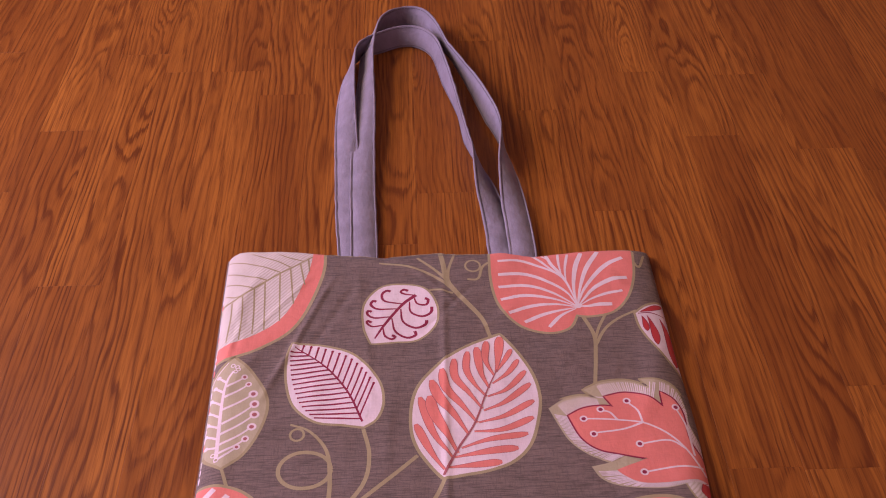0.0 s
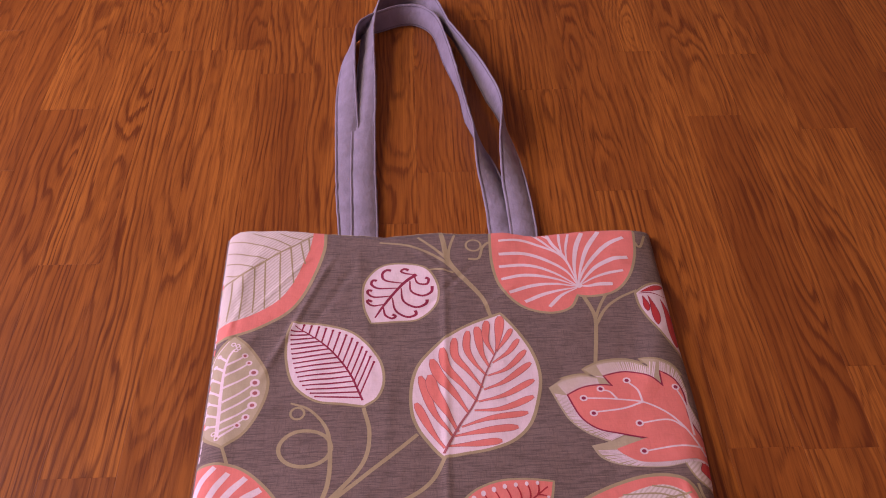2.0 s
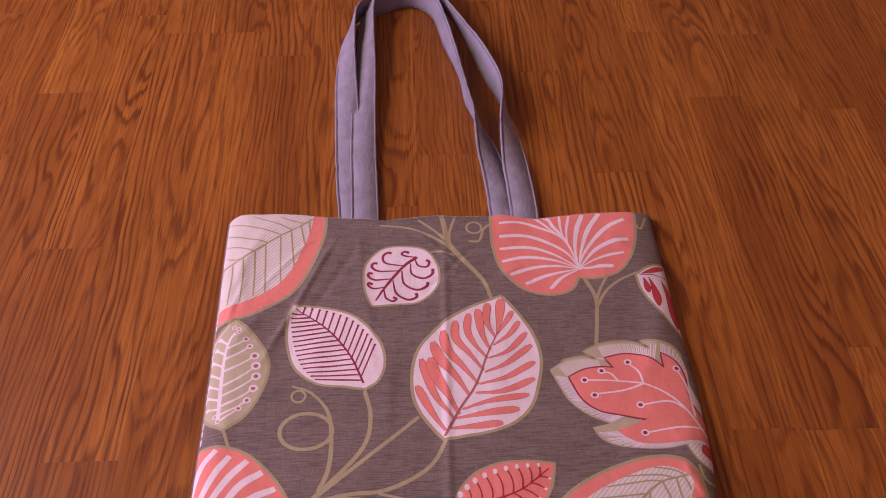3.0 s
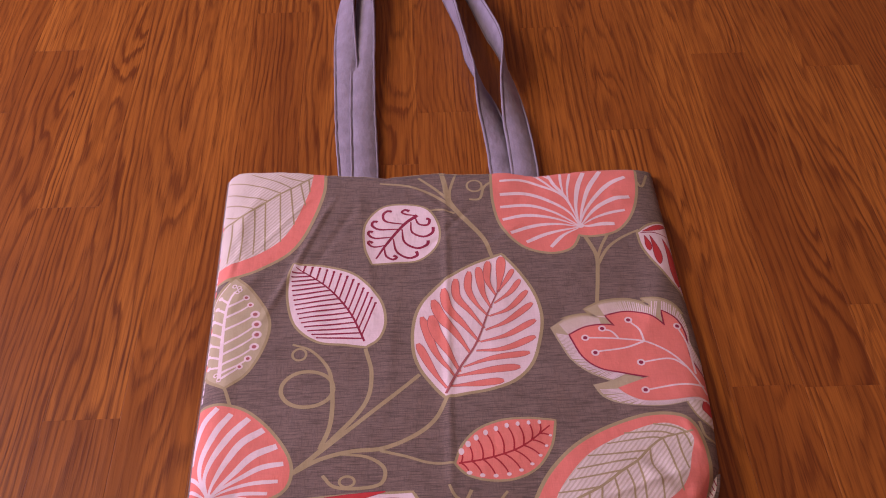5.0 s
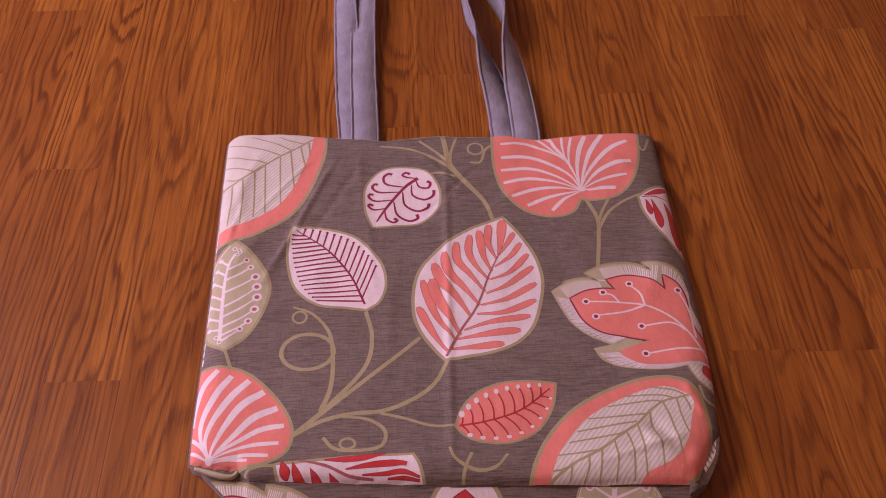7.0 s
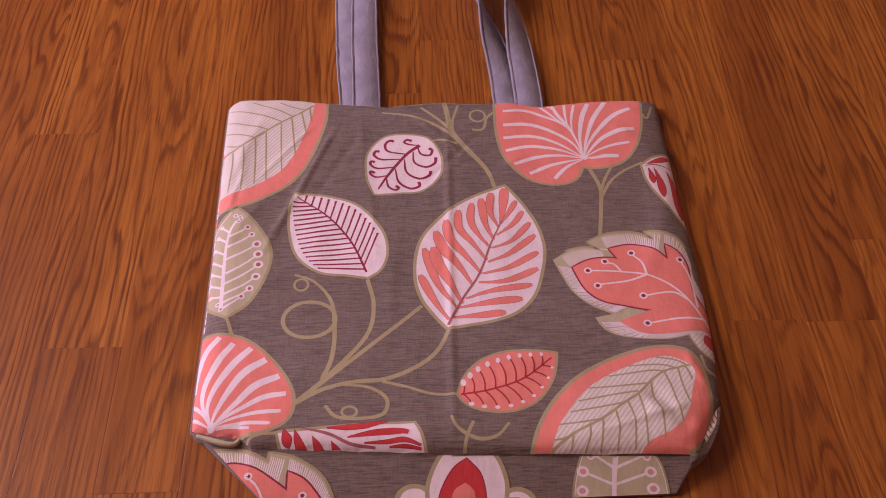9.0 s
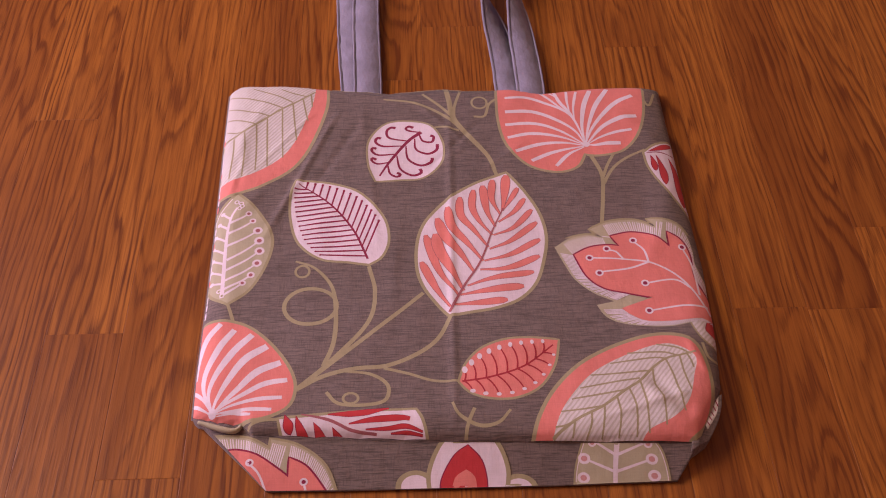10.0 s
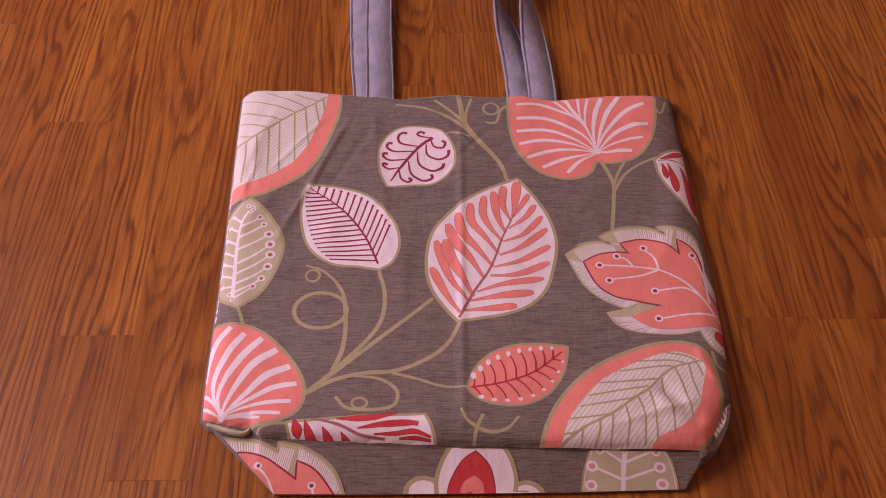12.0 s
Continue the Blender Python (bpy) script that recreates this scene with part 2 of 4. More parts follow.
CREASES = [
    ((4.0, 162.0), (-4.0, -198.0), 3.0, 1.3),
    ((-97.0, 142.0), (-153.0, -6.0), 3.0, 1.7),
    ((-77.0, 130.0), (-114.0, 51.0), 4.0, -0.8),
    ((135.0, -167.0), (169.0, -171.0), 7.0, 2.2),
    ((142.0, -148.0), (170.0, -187.0), 6.0, -1.8),
    ((-157.0, -175.0), (-188.0, -180.0), 5.0, -2.0),
    ((-77.0, 157.0), (-68.0, 49.0), 6.0, 0.8),
    ((194.0, 62.0), (157.0, -51.0), 9.0, 1.2),
    ((-120.0, -175.0), (75.0, -182.0), 5.0, 0.7),
    ((-192.0, 70.0), (-163.0, 161.0), 6.0, 1.3),
    ((-178.0, 43.0), (-194.0, 138.0), 5.0, -1.1),
    ((-190.0, -5.0), (-157.0, 52.0), 6.0, 0.9),
    ((-184.0, -128.0), (-173.0, -41.0), 8.0, 1.0),
    ((-46.0, -9.0), (-51.0, -90.0), 7.0, 0.6),
    ((151.0, 142.0), (190.0, 97.0), 7.0, 0.9),
    ((-66.0, 69.0), (-61.0, -21.0), 3.5, 0.6),
    ((-28.0, 157.0), (21.0, 93.0), 2.6, 0.9),
    ((-17.0, 68.0), (31.0, 127.0), 3.0, -0.7),
    ((-118.0, 143.0), (-168.0, 72.0), 2.4, 0.8),
    ((-190.0, 33.0), (-175.0, 94.0), 2.6, 0.9),
    ((-189.0, -35.0), (-186.0, 8.0), 3.0, -0.8),
    ((99.0, -187.0), (173.0, -163.0), 3.0, 1.1),
    ((175.0, -118.0), (188.0, -152.0), 3.5, 1.2),
    ((32.0, 66.0), (70.0, 100.0), 3.0, 0.5),
]


def front_shape(x, y):
    """Height in mm of the front panel."""
    dl, dr = x - read(LEFT_X, y), read(RIGHT_X, y) - x
    db, dt = y - read(FOLD_Y, x), read(TOP_Y, x) - y
    body = 10.0 * rise(dl, 22) * rise(dr, 30) * rise(db, 16) * (0.55 + 0.45 * rise(dt, 60))
    n = noise.noise(Vector((x / 55, y / 70, 3.1))) * 1.7 + noise.noise(Vector((x / 24, y / 30, 9.7))) * 0.8
    inner = min(1.0, max(0.0, min(dl, dr, db) / 14))
    z = 4.5 + body + n * inner
    for c in CREASES:
        z += ridge(x, y, *c) * inner
    return z


GRID = [[front_shape(2 * i - 260, 2 * j - 260) for i in range(261)] for j in range(261)]


def front_z(x, y):
    """The same, read from a grid of 2 mm whose cells are split along one diagonal."""
    u, v = min(max((x + 260) / 2, 0), 259.9), min(max((y + 260) / 2, 0), 259.9)
    i, j = int(u), int(v)
    u, v = u - i, v - j
    a, b, c, d = GRID[j][i], GRID[j][i + 1], GRID[j + 1][i], GRID[j + 1][i + 1]
    return a + (b - a) * u + (d - b) * v if u >= v else a + (c - a) * v + (d - c) * u


# Boxed bottom: its fold is raised (mm) and shifted towards the camera, fitting its view.
FOLD_LIFT = 13.0
# about where the camera stands, in bag millimetres
CAMERA_EYE = Vector((-22.0, -588.0, 685.0))


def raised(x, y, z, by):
    # the point slides towards the camera, so it looks unmoved from there
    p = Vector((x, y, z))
    return p + (CAMERA_EYE - p) * (by / (CAMERA_EYE.z - z))


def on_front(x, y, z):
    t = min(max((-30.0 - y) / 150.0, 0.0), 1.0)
    return raised(x, y, z, FOLD_LIFT * t * t * (3 - 2 * t))


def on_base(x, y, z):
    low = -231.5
    return raised(x, y, z, FOLD_LIFT * min(max((y - low) / (read(FOLD_Y, x) - low), 0.0), 1.0))


def flat(x, y, z):
    return Vector((x, y, z))


def normal_at(form, z, x, y, e=1.2):
    a, b = form(x + e, y, z(x + e, y)), form(x - e, y, z(x - e, y))
    c, d = form(x, y + e, z(x, y + e)), form(x, y - e, z(x, y - e))
    return (a - b).cross(c - d).normalized()


def eased(n, k=0.35):
    """Steps from 0 to 1, closer near both ends."""
    return [(1 - k) * t + k * (0.5 - 0.5 * math.cos(math.pi * t)) for t in (i / n for i in range(n + 1))]


def sheet(name, us, vs, xy, z, drop, mat, parent, form=flat):
    """A sheet over a grid, with its rim turned down and under."""
    bm = bmesh.new()
    rows = []
    for v in vs:
        row = []
        for u in us:
            x, y = xy(u, v)
            row.append(bm.verts.new(form(x, y, z(x, y)) / 1000))
        rows.append(row)
    for r, s in zip(rows, rows[1:]):
        for a, b, c, d in zip(r, r[1:], s[1:], s):
            bm.faces.new((a, b, c, d))
    rim = rows[0] + [r[-1] for r in rows[1:-1]] + rows[-1][::-1] + [r[0] for r in rows[-2:0:-1]]
    mid = sum((v.co for v in rim), Vector()) / len(rim)
    last = rim
    for inset, low in ((0.3, 0.55), (1.6, 1.0)):
        ring = []
        for v in rim:
            back = (mid - v.co) * Vector((1, 1, 0))
            co = v.co + back.normalized() * (inset / 1000)
            co.z = v.co.z + (drop / 1000 - v.co.z) * low
            ring.append(bm.verts.new(co))
        for i in range(len(rim)):
            j = (i + 1) % len(rim)
            bm.faces.new((last[j], last[i], ring[i], ring[j]))
        last = ring
    bmesh.ops.recalc_face_normals(bm, faces=bm.faces)
    return finish(name, bm, mat, parent)


def front_xy(u, v):
    x = -200 + 400 * u
    for _ in range(3):
        y = read(FOLD_Y, x) + (read(TOP_Y, x) - read(FOLD_Y, x)) * v
        x = read(LEFT_X, y) + (read(RIGHT_X, y) - read(LEFT_X, y)) * u
    return x, y


def front_panel():
    """The front on the same grid as its height, with its rim turned down and under."""
    ink = Ink(*FRONT, lift=0.0)
    ink.begin("front_panel", GROUND, 0.0)
    for i in range(-106, 110):
        for j in range(-106, 96):
            x, y = 2.0 * i, 2.0 * j
            ink.face([(x, y), (x + 2, y), (x + 2, y + 2)])
            ink.face([(x, y), (x + 2, y + 2), (x, y + 2)])
    verts, faces, normals = ink.mesh_of(ink.pieces[0][2])
    n = 300
    rim = [front_xy(i / n, 0) for i in range(n)] + [front_xy(1, i / n) for i in range(n)] + [front_xy(1 - i / n, 1) for i in range(n)] + [front_xy(0, 1 - i / n) for i in range(n)]
    start = len(verts)
    for inset, low, up in ((0.0, 0.0, 0.8), (-0.5, 0.25, 0.35), (-0.2, 0.6, 0.0), (1.6, 1.0, -0.6)):
        for x, y in rim:
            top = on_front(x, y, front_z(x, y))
            out = Vector((x, y, 0)).normalized()
            p = top - out * inset
            p.z = top.z + (2.0 - top.z) * low
            verts.append(p / 1000)
            normals.append((out + Vector((0, 0, up))).normalized())
    m = len(rim)
    for r in range(3):
        for i in range(m):
            a, b = start + r * m + i, start + r * m + (i + 1) % m
            faces.append((a, a + m, b + m, b))
    return mesh_object("front_panel", verts, faces, normals, GROUND, tote)


# the boxed bottom, folded out flat below the front panel
BASE_LOW = [(-137.0, -230.0), (-86.0, -231.0), (6.0, -232.0), (71.0, -232.0), (151.0, -231.0)]


BASE_LOW_Y = table(BASE_LOW, 0)


def base_xy(u, v):
    top = np.array((-190.0, -171.0)) * (1 - u) + np.array((184.0, -183.0)) * u
    xl, xr = BASE_LOW[0][0], BASE_LOW[-1][0]
    x = xl + (xr - xl) * u
    low = np.array((x, read(BASE_LOW_Y, x)))
    return tuple(low + (top - low) * v)


BASE_L = (base_xy(0, 0), base_xy(0, 1))
BASE_R = (base_xy(1, 0), base_xy(1, 1))


BASE_L_X, BASE_R_X = table(BASE_L, 1), table(BASE_R, 1)


def base_z(x, y):
    db = y - read(BASE_LOW_Y, x)
    return 3.0 + 1.6 * min(max(db, 0) / 50, 1.0) - 0.12 * max(db - 46, 0) + noise.noise(Vector((x / 40, y / 30, 5.5))) * 0.5


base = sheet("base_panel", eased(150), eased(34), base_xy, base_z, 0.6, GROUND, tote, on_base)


def back_xy(u, v):
    x, y = front_xy(u, v)
    return x - 1.8 * (1 - u) + 0.8 * u, y + 1.6 * v


back = tagged(sheet("back_panel", eased(40), eased(40), back_xy, lambda x, y: 2.6, 0.5, GROUND, tote), "grey cotton back under the front")

# ---- printed motifs ----


def mesh_object(name, verts, faces, normals, mat, parent):
    me = bpy.data.meshes.new(name)
    me.from_pydata([tuple(v) for v in verts], [], faces)
    me.materials.append(mat)
    me.polygons.foreach_set("use_smooth", [True] * len(me.polygons))
    me.normals_split_custom_set_from_vertices([tuple(n) for n in normals])
    me.update()
    ob = new(name, me)
    ob.parent = parent
    return ob


def largest(polys):
    """The largest connected group of the polygons, which are tuples of vertex numbers."""
    root = {}

    def find(a):
        while root.setdefault(a, a) != a:
            root[a] = root[root[a]]
            a = root[a]
        return a

    for poly in polys:
        for v in poly[1:]:
            root[find(v)] = find(poly[0])
    groups = collections.defaultdict(list)
    for poly in polys:
        groups[find(poly[0])].append(poly)
    return max(groups.values(), key=len) if groups else []


class Ink:
    """A printed motif: the first shape is the motif itself, the rest are its parts, each a hair above the last."""

    def __init__(self, z, inside, form=flat, lift=0.08):
        self.z, self.inside, self.form, self.lift = z, inside, form, lift
        self.pieces = []

    def begin(self, name, mat, rise_by=0.004):
        self.lift += rise_by
        self.pieces.append((name, mat, []))

    def face(self, poly):
        """Adds a flat piece, cut off at the panel's edges."""
        for edge_of in self.inside:
            d = [edge_of(*p) for p in poly]
            if min(d) >= 0:
                continue
            out = []
            for i, a in enumerate(poly):
                j = (i + 1) % len(poly)
                if d[i] >= 0:
                    out.append(a)
                if (d[i] >= 0) != (d[j] >= 0):
                    t = d[i] / (d[i] - d[j])
                    out.append((a[0] + (poly[j][0] - a[0]) * t, a[1] + (poly[j][1] - a[1]) * t))
            poly = out
            if len(poly) < 3:
                return
        self.pieces[-1][2].append((self.lift, poly))

    def patch(self, poly, cell=2.0):
        """Cuts a shape along the cells of the cloth's grid, so that it follows the cloth."""
        for piece in slices(poly, 0, cell):
            for cut in slices(piece, 1, cell):
                for bit in slices(cut, 2, cell):
                    if len(bit) > 2 and area(bit) > 1e-4:
                        self.face(bit if area(bit, True) > 0 else bit[::-1])

    def fill(self, outline, mat, name="blade", rise_by=0.012):
        self.begin(name, mat, rise_by)
        pts = [Vector((p[0], p[1], 0)) for p in outline]
        for tri in tess([pts]):
            self.patch([(pts[i].x, pts[i].y) for i in tri])

    def line(self, pts, widths, step=2.0):
        c = curve_through(pts, step)
        n = len(c)
        rim = []
        for i, p in enumerate(c):
            t = c[min(i + 1, n - 1)] - c[max(i - 1, 0)]
            t = t / (np.linalg.norm(t) + 1e-9)
            w = np.interp(i / (n - 1), np.linspace(0, 1, len(widths)), widths) / 2
            side = np.array((-t[1], t[0])) * w
            rim.append((tuple(p + side), tuple(p - side)))
        for (a, b), (d, e) in zip(rim, rim[1:]):
            self.patch([b, e, d, a])
            self.lift += 0.002 / n

    def stroke(self, pts, mat, widths, name="vein"):
        self.begin(name, mat)
        self.line(pts, widths)

    def hatching(self, lines, mat, width):
        """Many short fine lines as one printed part."""
        self.begin("hatching", mat)
        for a, b in lines:
            self.line([a, b], (width, width * 0.8))

    def dot(self, p, r, mat, squash=1.0, name="dot"):
        self.begin(name, mat)
        self.patch([(p[0] + r * math.cos(a), p[1] + squash * r * math.sin(a)) for a in (i * math.pi / 8 for i in range(16))])

    def disc(self, p, r, mat, squash=1.0):
        self.fill([np.array((p[0] + r * math.cos(a), p[1] + squash * r * math.sin(a))) for a in (i * math.pi / 12 for i in range(24))], mat, "disc")

    def drop(self, a, b, wide, mat, bow=0.0, rim=None):
        """A teardrop from its point a to its round end b."""
        c = bowed(a, b, bow, 15)
        up, down = [], []
        for i, p in enumerate(c):
            s = i / 14
            t = c[min(i + 1, 14)] - c[max(i - 1, 0)]
            t = t / np.linalg.norm(t)
            w = wide * math.sin(math.pi * s ** 1.6) ** 0.8 / 2
            up.append(p + np.array((-t[1], t[0])) * w)
            down.append(p - np.array((-t[1], t[0])) * w)
        shape = up + down[-2:0:-1]
        if rim:
            self.fill(grown(shape, 0.6), rim, "petal_edge", 0.005)
        self.fill(shape, mat, "petal", 0.005)

    def ring(self, p, r, mat, hole, inner=0.52):
        self.dot(p, r, mat, name="ring")
        self.dot(p, r * inner, hole)

    def mesh_of(self, polys, whole=True):
        """Vertices, faces and normals of the pieces; whole: keeps the largest connected piece only."""
        index, xy, faces = {}, [], []
        for lift, poly in polys:
            ring = []
            for x, y in poly:
                key = (round(x * 100), round(y * 100))
                if key not in index:
                    index[key] = len(xy)
                    xy.append((x, y, lift))
                if index[key] not in ring:
                    ring.append(index[key])
            if len(ring) > 2:
                faces.append(tuple(ring))
        if whole:
            faces = largest(faces)
        used = sorted({v for f in faces for v in f})
        place = {v: k for k, v in enumerate(used)}
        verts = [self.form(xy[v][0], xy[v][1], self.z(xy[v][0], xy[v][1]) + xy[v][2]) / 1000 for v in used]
        normals = [normal_at(self.form, self.z, xy[v][0], xy[v][1]) for v in used]
        return verts, [tuple(place[v] for v in f) for f in faces], normals

    def done(self, name, label):
        top = None
        for part_name, mat, polys in self.pieces:
            verts, faces, normals = self.mesh_of(polys, part_name != "hatching")
            if not faces:
                continue
            if top is None:
                top = tagged(mesh_object(name, verts, faces, normals, mat, tote), label)
            else:
                mesh_object(part_name, verts, faces, normals, mat, top)
        return top


def tess(loops):
    from mathutils import geometry
    return geometry.tessellate_polygon(loops)


def area(poly, signed=False):
    s = 0.5 * sum(a[0] * b[1] - b[0] * a[1] for a, b in zip(poly, poly[1:] + poly[:1]))
    return s if signed else abs(s)


def half(poly, axis, value, keep_low):
    out = []
    for a, b in zip(poly, poly[1:] + poly[:1]):
        ka, kb = (a[0] - a[1], b[0] - b[1]) if axis == 2 else (a[axis], b[axis])
        ia, ib = (ka <= value) == keep_low, (kb <= value) == keep_low
        if ia:
            out.append(a)
        if ia != ib:
            t = (value - ka) / (kb - ka)
            out.append((a[0] + (b[0] - a[0]) * t, a[1] + (b[1] - a[1]) * t))
    return out


def slices(poly, axis, cell):
    """The strips of a convex shape between lines at every cell of x (0), of y (1) or of x - y (2)."""
    keys = [p[0] - p[1] if axis == 2 else p[axis] for p in poly]
    lo, hi = min(keys), max(keys)
    v = math.floor(lo / cell) * cell + cell
    rest = poly
    while v < hi and len(rest) > 2:
        piece = half(rest, axis, v, True)
        if len(piece) > 2:
            yield piece
        rest = half(rest, axis, v, False)
        v += cell
    if len(rest) > 2:
        yield rest


def outline(*chains):
    """A closed outline of smooth chains that meet in corners."""
    out = []
    for c in chains:
        out += curve_through(c, 3.0)[:-1]
    return out


def grown(poly, by):
    """The outline moved outwards."""
    s = 1 if area([tuple(p) for p in poly], True) > 0 else -1
    out = []
    n = len(poly)
    for i, p in enumerate(poly):
        t = poly[(i + 1) % n] - poly[i - 1]
        t = t / (np.linalg.norm(t) + 1e-9)
        out.append(p + s * by * np.array((t[1], -t[0])))
    return out


def lerp(a, b, t):
    return np.array(a) * (1 - t) + np.array(b) * t


def bowed(a, b, bow, n=5):
    """Points from a to b, bent to the left of the way by the fraction bow."""
    a, b = np.array(a), np.array(b)
    side = np.array((-(b - a)[1], (b - a)[0])) * bow
    return [lerp(a, b, t) + side * 4 * t * (1 - t) for t in (i / (n - 1) for i in range(n))]


PETAL = (0.2, 0.25, 0.32, 0.42, 0.55, 0.68, 0.8, 0.9, 0.97, 1.0, 1.0, 0.88, 0.35)
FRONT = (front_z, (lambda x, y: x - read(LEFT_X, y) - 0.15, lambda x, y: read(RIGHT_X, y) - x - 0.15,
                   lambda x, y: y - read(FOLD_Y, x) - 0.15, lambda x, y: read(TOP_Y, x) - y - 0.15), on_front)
tagged(front_panel(), "grey slubbed cotton front printed with leaves")


def leaf_outline(tip, side_a, base_pt, side_b):
    """Both sides as sampled chains from the base to the tip, and the closed outline."""
    a = curve_through([base_pt] + side_a[::-1] + [tip], 3.0)
    b = curve_through([base_pt] + side_b + [tip], 3.0)
    return a, b, a[:-1] + b[:0:-1]


def hatched_leaf(name, inner, band, rib, veins, label):
    ink = Ink(*FRONT)
    ink.fill(grown(band, 3.0), TAN)
    ink.fill(band, CORAL)
    ink.fill(inner, HATCH)
    ink.stroke(rib, TAN, (2.2, 2.2, 1.6))
    for pts in veins:
        ink.stroke(pts, TAN, (1.5, 1.5, 1.2))
    return ink.done(name, label)


# the large cream leaf cut by the top hem
edge = [(-119.0, 182.0), (-121.0, 154.0), (-130.0, 117.0), (-143.0, 89.0), (-166.0, 69.0), (-182.0, 61.0), (-201.0, 55.0)]
band_edge = [(-109.0, 181.0), (-109.0, 150.0), (-117.0, 113.0), (-132.0, 78.0), (-158.0, 55.0), (-176.0, 46.0), (-200.0, 40.0)]
corner = [(-215.0, 185.0)]
hatched_leaf("leaf_print", curve_through(edge, 3.0) + [np.array(c) for c in corner], curve_through(band_edge, 3.0) + [np.array(c) for c in corner],
             [(-200, 108), (-181, 119), (-161, 137), (-147, 149), (-132, 161), (-119, 174)], [
    [(-181, 119), (-188, 119), (-196, 123)],
    [(-171, 128), (-183, 134), (-198, 139)],
    [(-159, 139), (-178, 146), (-198, 154)],
    [(-147, 149), (-169, 160), (-199, 171)],
    [(-139, 157), (-154, 167), (-177, 179)],
    [(-127, 166), (-141, 171), (-151, 177)],
    [(-189, 112), (-188, 91), (-189, 62)],
    [(-180, 120), (-178, 96), (-178, 64)],
    [(-170, 128), (-168, 99), (-167, 71)],
    [(-161, 137), (-159, 106), (-157, 76)],
    [(-148, 148), (-146, 116), (-144, 86)],
    [(-139, 156), (-136, 131), (-133, 107)],
    [(-130, 162), (-127, 146), (-124, 131)],
    [(-123, 169), (-122, 161), (-121, 151)]],
    "cream hatched leaf with a coral rim")

# the large cream leaf above the bottom fold
band_edge = [(50.0, -211.0), (58.0, -184.0), (71.0, -161.0), (92.0, -140.0), (120.0, -124.0), (147.0, -116.0), (169.0, -116.0), (181.0, -124.0), (186.0, -144.0), (185.0, -169.0), (176.0, -190.0), (159.0, -205.0), (151.0, -214.0)]
edge = [(62.0, -211.0), (71.0, -184.0), (82.0, -166.0), (101.0, -146.0), (128.0, -131.0), (152.0, -123.0), (167.0, -124.0), (179.0, -135.0), (175.0, -151.0), (168.0, -171.0), (154.0, -186.0), (134.0, -196.0), (124.0, -213.0)]
hatched_leaf("leaf_print", curve_through(edge, 3.0), curve_through(band_edge, 3.0), [(66, -198), (84, -186), (104, -176), (122, -163), (134, -155), (145, -144), (156, -136), (167, -133), (180, -130)], [
    [(176, -132), (166, -126), (151, -123)],
    [(165, -133), (154, -130), (128, -130)],
    [(156, -136), (146, -135), (114, -139)],
    [(144, -146), (122, -148), (98, -149)],
    [(134, -153), (113, -156), (89, -160)],
    [(122, -163), (103, -166), (82, -169)],
    [(105, -176), (89, -178), (73, -179)],
    [(84, -186), (76, -190), (68, -191)],
    [(145, -144), (145, -157), (149, -173), (148, -192)],
    [(134, -155), (136, -174), (135, -197)],
    [(125, -162), (128, -176), (126, -199)],
    [(115, -168), (116, -182), (113, -199)],
    [(105, -176), (103, -189), (101, -199)],
    [(95, -181), (94, -190), (90, -199)],
    [(82, -188), (81, -194), (80, -198)],
    [(156, -136), (160, -152), (164, -180)],
    [(167, -133), (168, -148), (171, -163)],
    [(173, -132), (175, -138), (176, -144)]],
    "cream hatched leaf with a coral rim")


def ringed_leaf():
    """The tan leaf with rings on stalks, running over the side."""
    ink = Ink(*FRONT)
    a, b, out = leaf_outline((-179.0, 42.0), [(-162.0, 23.0), (-148.0, -6.0), (-151.0, -36.0), (-162.0, -60.0)], (-177.0, -74.0), [(-194.0, -58.0), (-200.0, -17.0), (-193.0, 24.0)])
    ink.fill(grown(out, 2.5), TAN)
    ink.fill(out, TAN_PALE)
    ink.stroke(list(b[2:-2:6]), WHITE, (0.8, 0.8))
    ink.stroke([(-182, -68), (-183, -44), (-184, -20), (-184, 1), (-182, 18), (-178, 27)], WHITE, (3.4, 3.2, 2.6, 1.8))
    for root, tip, r in (
            ((-183, 10), (-168, 20), 2.4),
            ((-183, -1), (-164, 12), 2.4),
            ((-183, -14), (-159, 1), 3.6),
            ((-182, -29), (-157, -10), 3.7),
            ((-182, -40), (-156, -21), 3.7),
            ((-182, -51), (-157, -34), 3.5),
            ((-182, -60), (-161, -46), 2.8),
            ((-182, -66), (-167, -54), 2.4)):
        ink.stroke(bowed(root, tip, -0.05), WHITE, (2.4, 1.9, 1.5), "rib")
        ink.ring(tip, r + 0.4, WHITE, MAUVE, 0.5)
    for root, tip in (((-182, 14), (-190, 22)), ((-184, 4), (-192, 11)), ((-184, -9), (-194, -2)), ((-184, -22), (-195, -14)), ((-184, -33), (-194, -27)), ((-183, -45), (-194, -39)), ((-182, -54), (-192, -52))):
        ink.stroke([root, tip], WHITE, (2.2, 1.8), "rib")
        ink.dot(tip, 2.0, WHITE)
    for p in [(-179, 33), (-175, 31), (-176, 26), (-174, 28), (-185, -61), (-182, -66)]:
        ink.ring(p, 2.2, WHITE, TAN)
    ink.done("leaf_print", "tan leaf with white ribs ending in rings")


ringed_leaf()


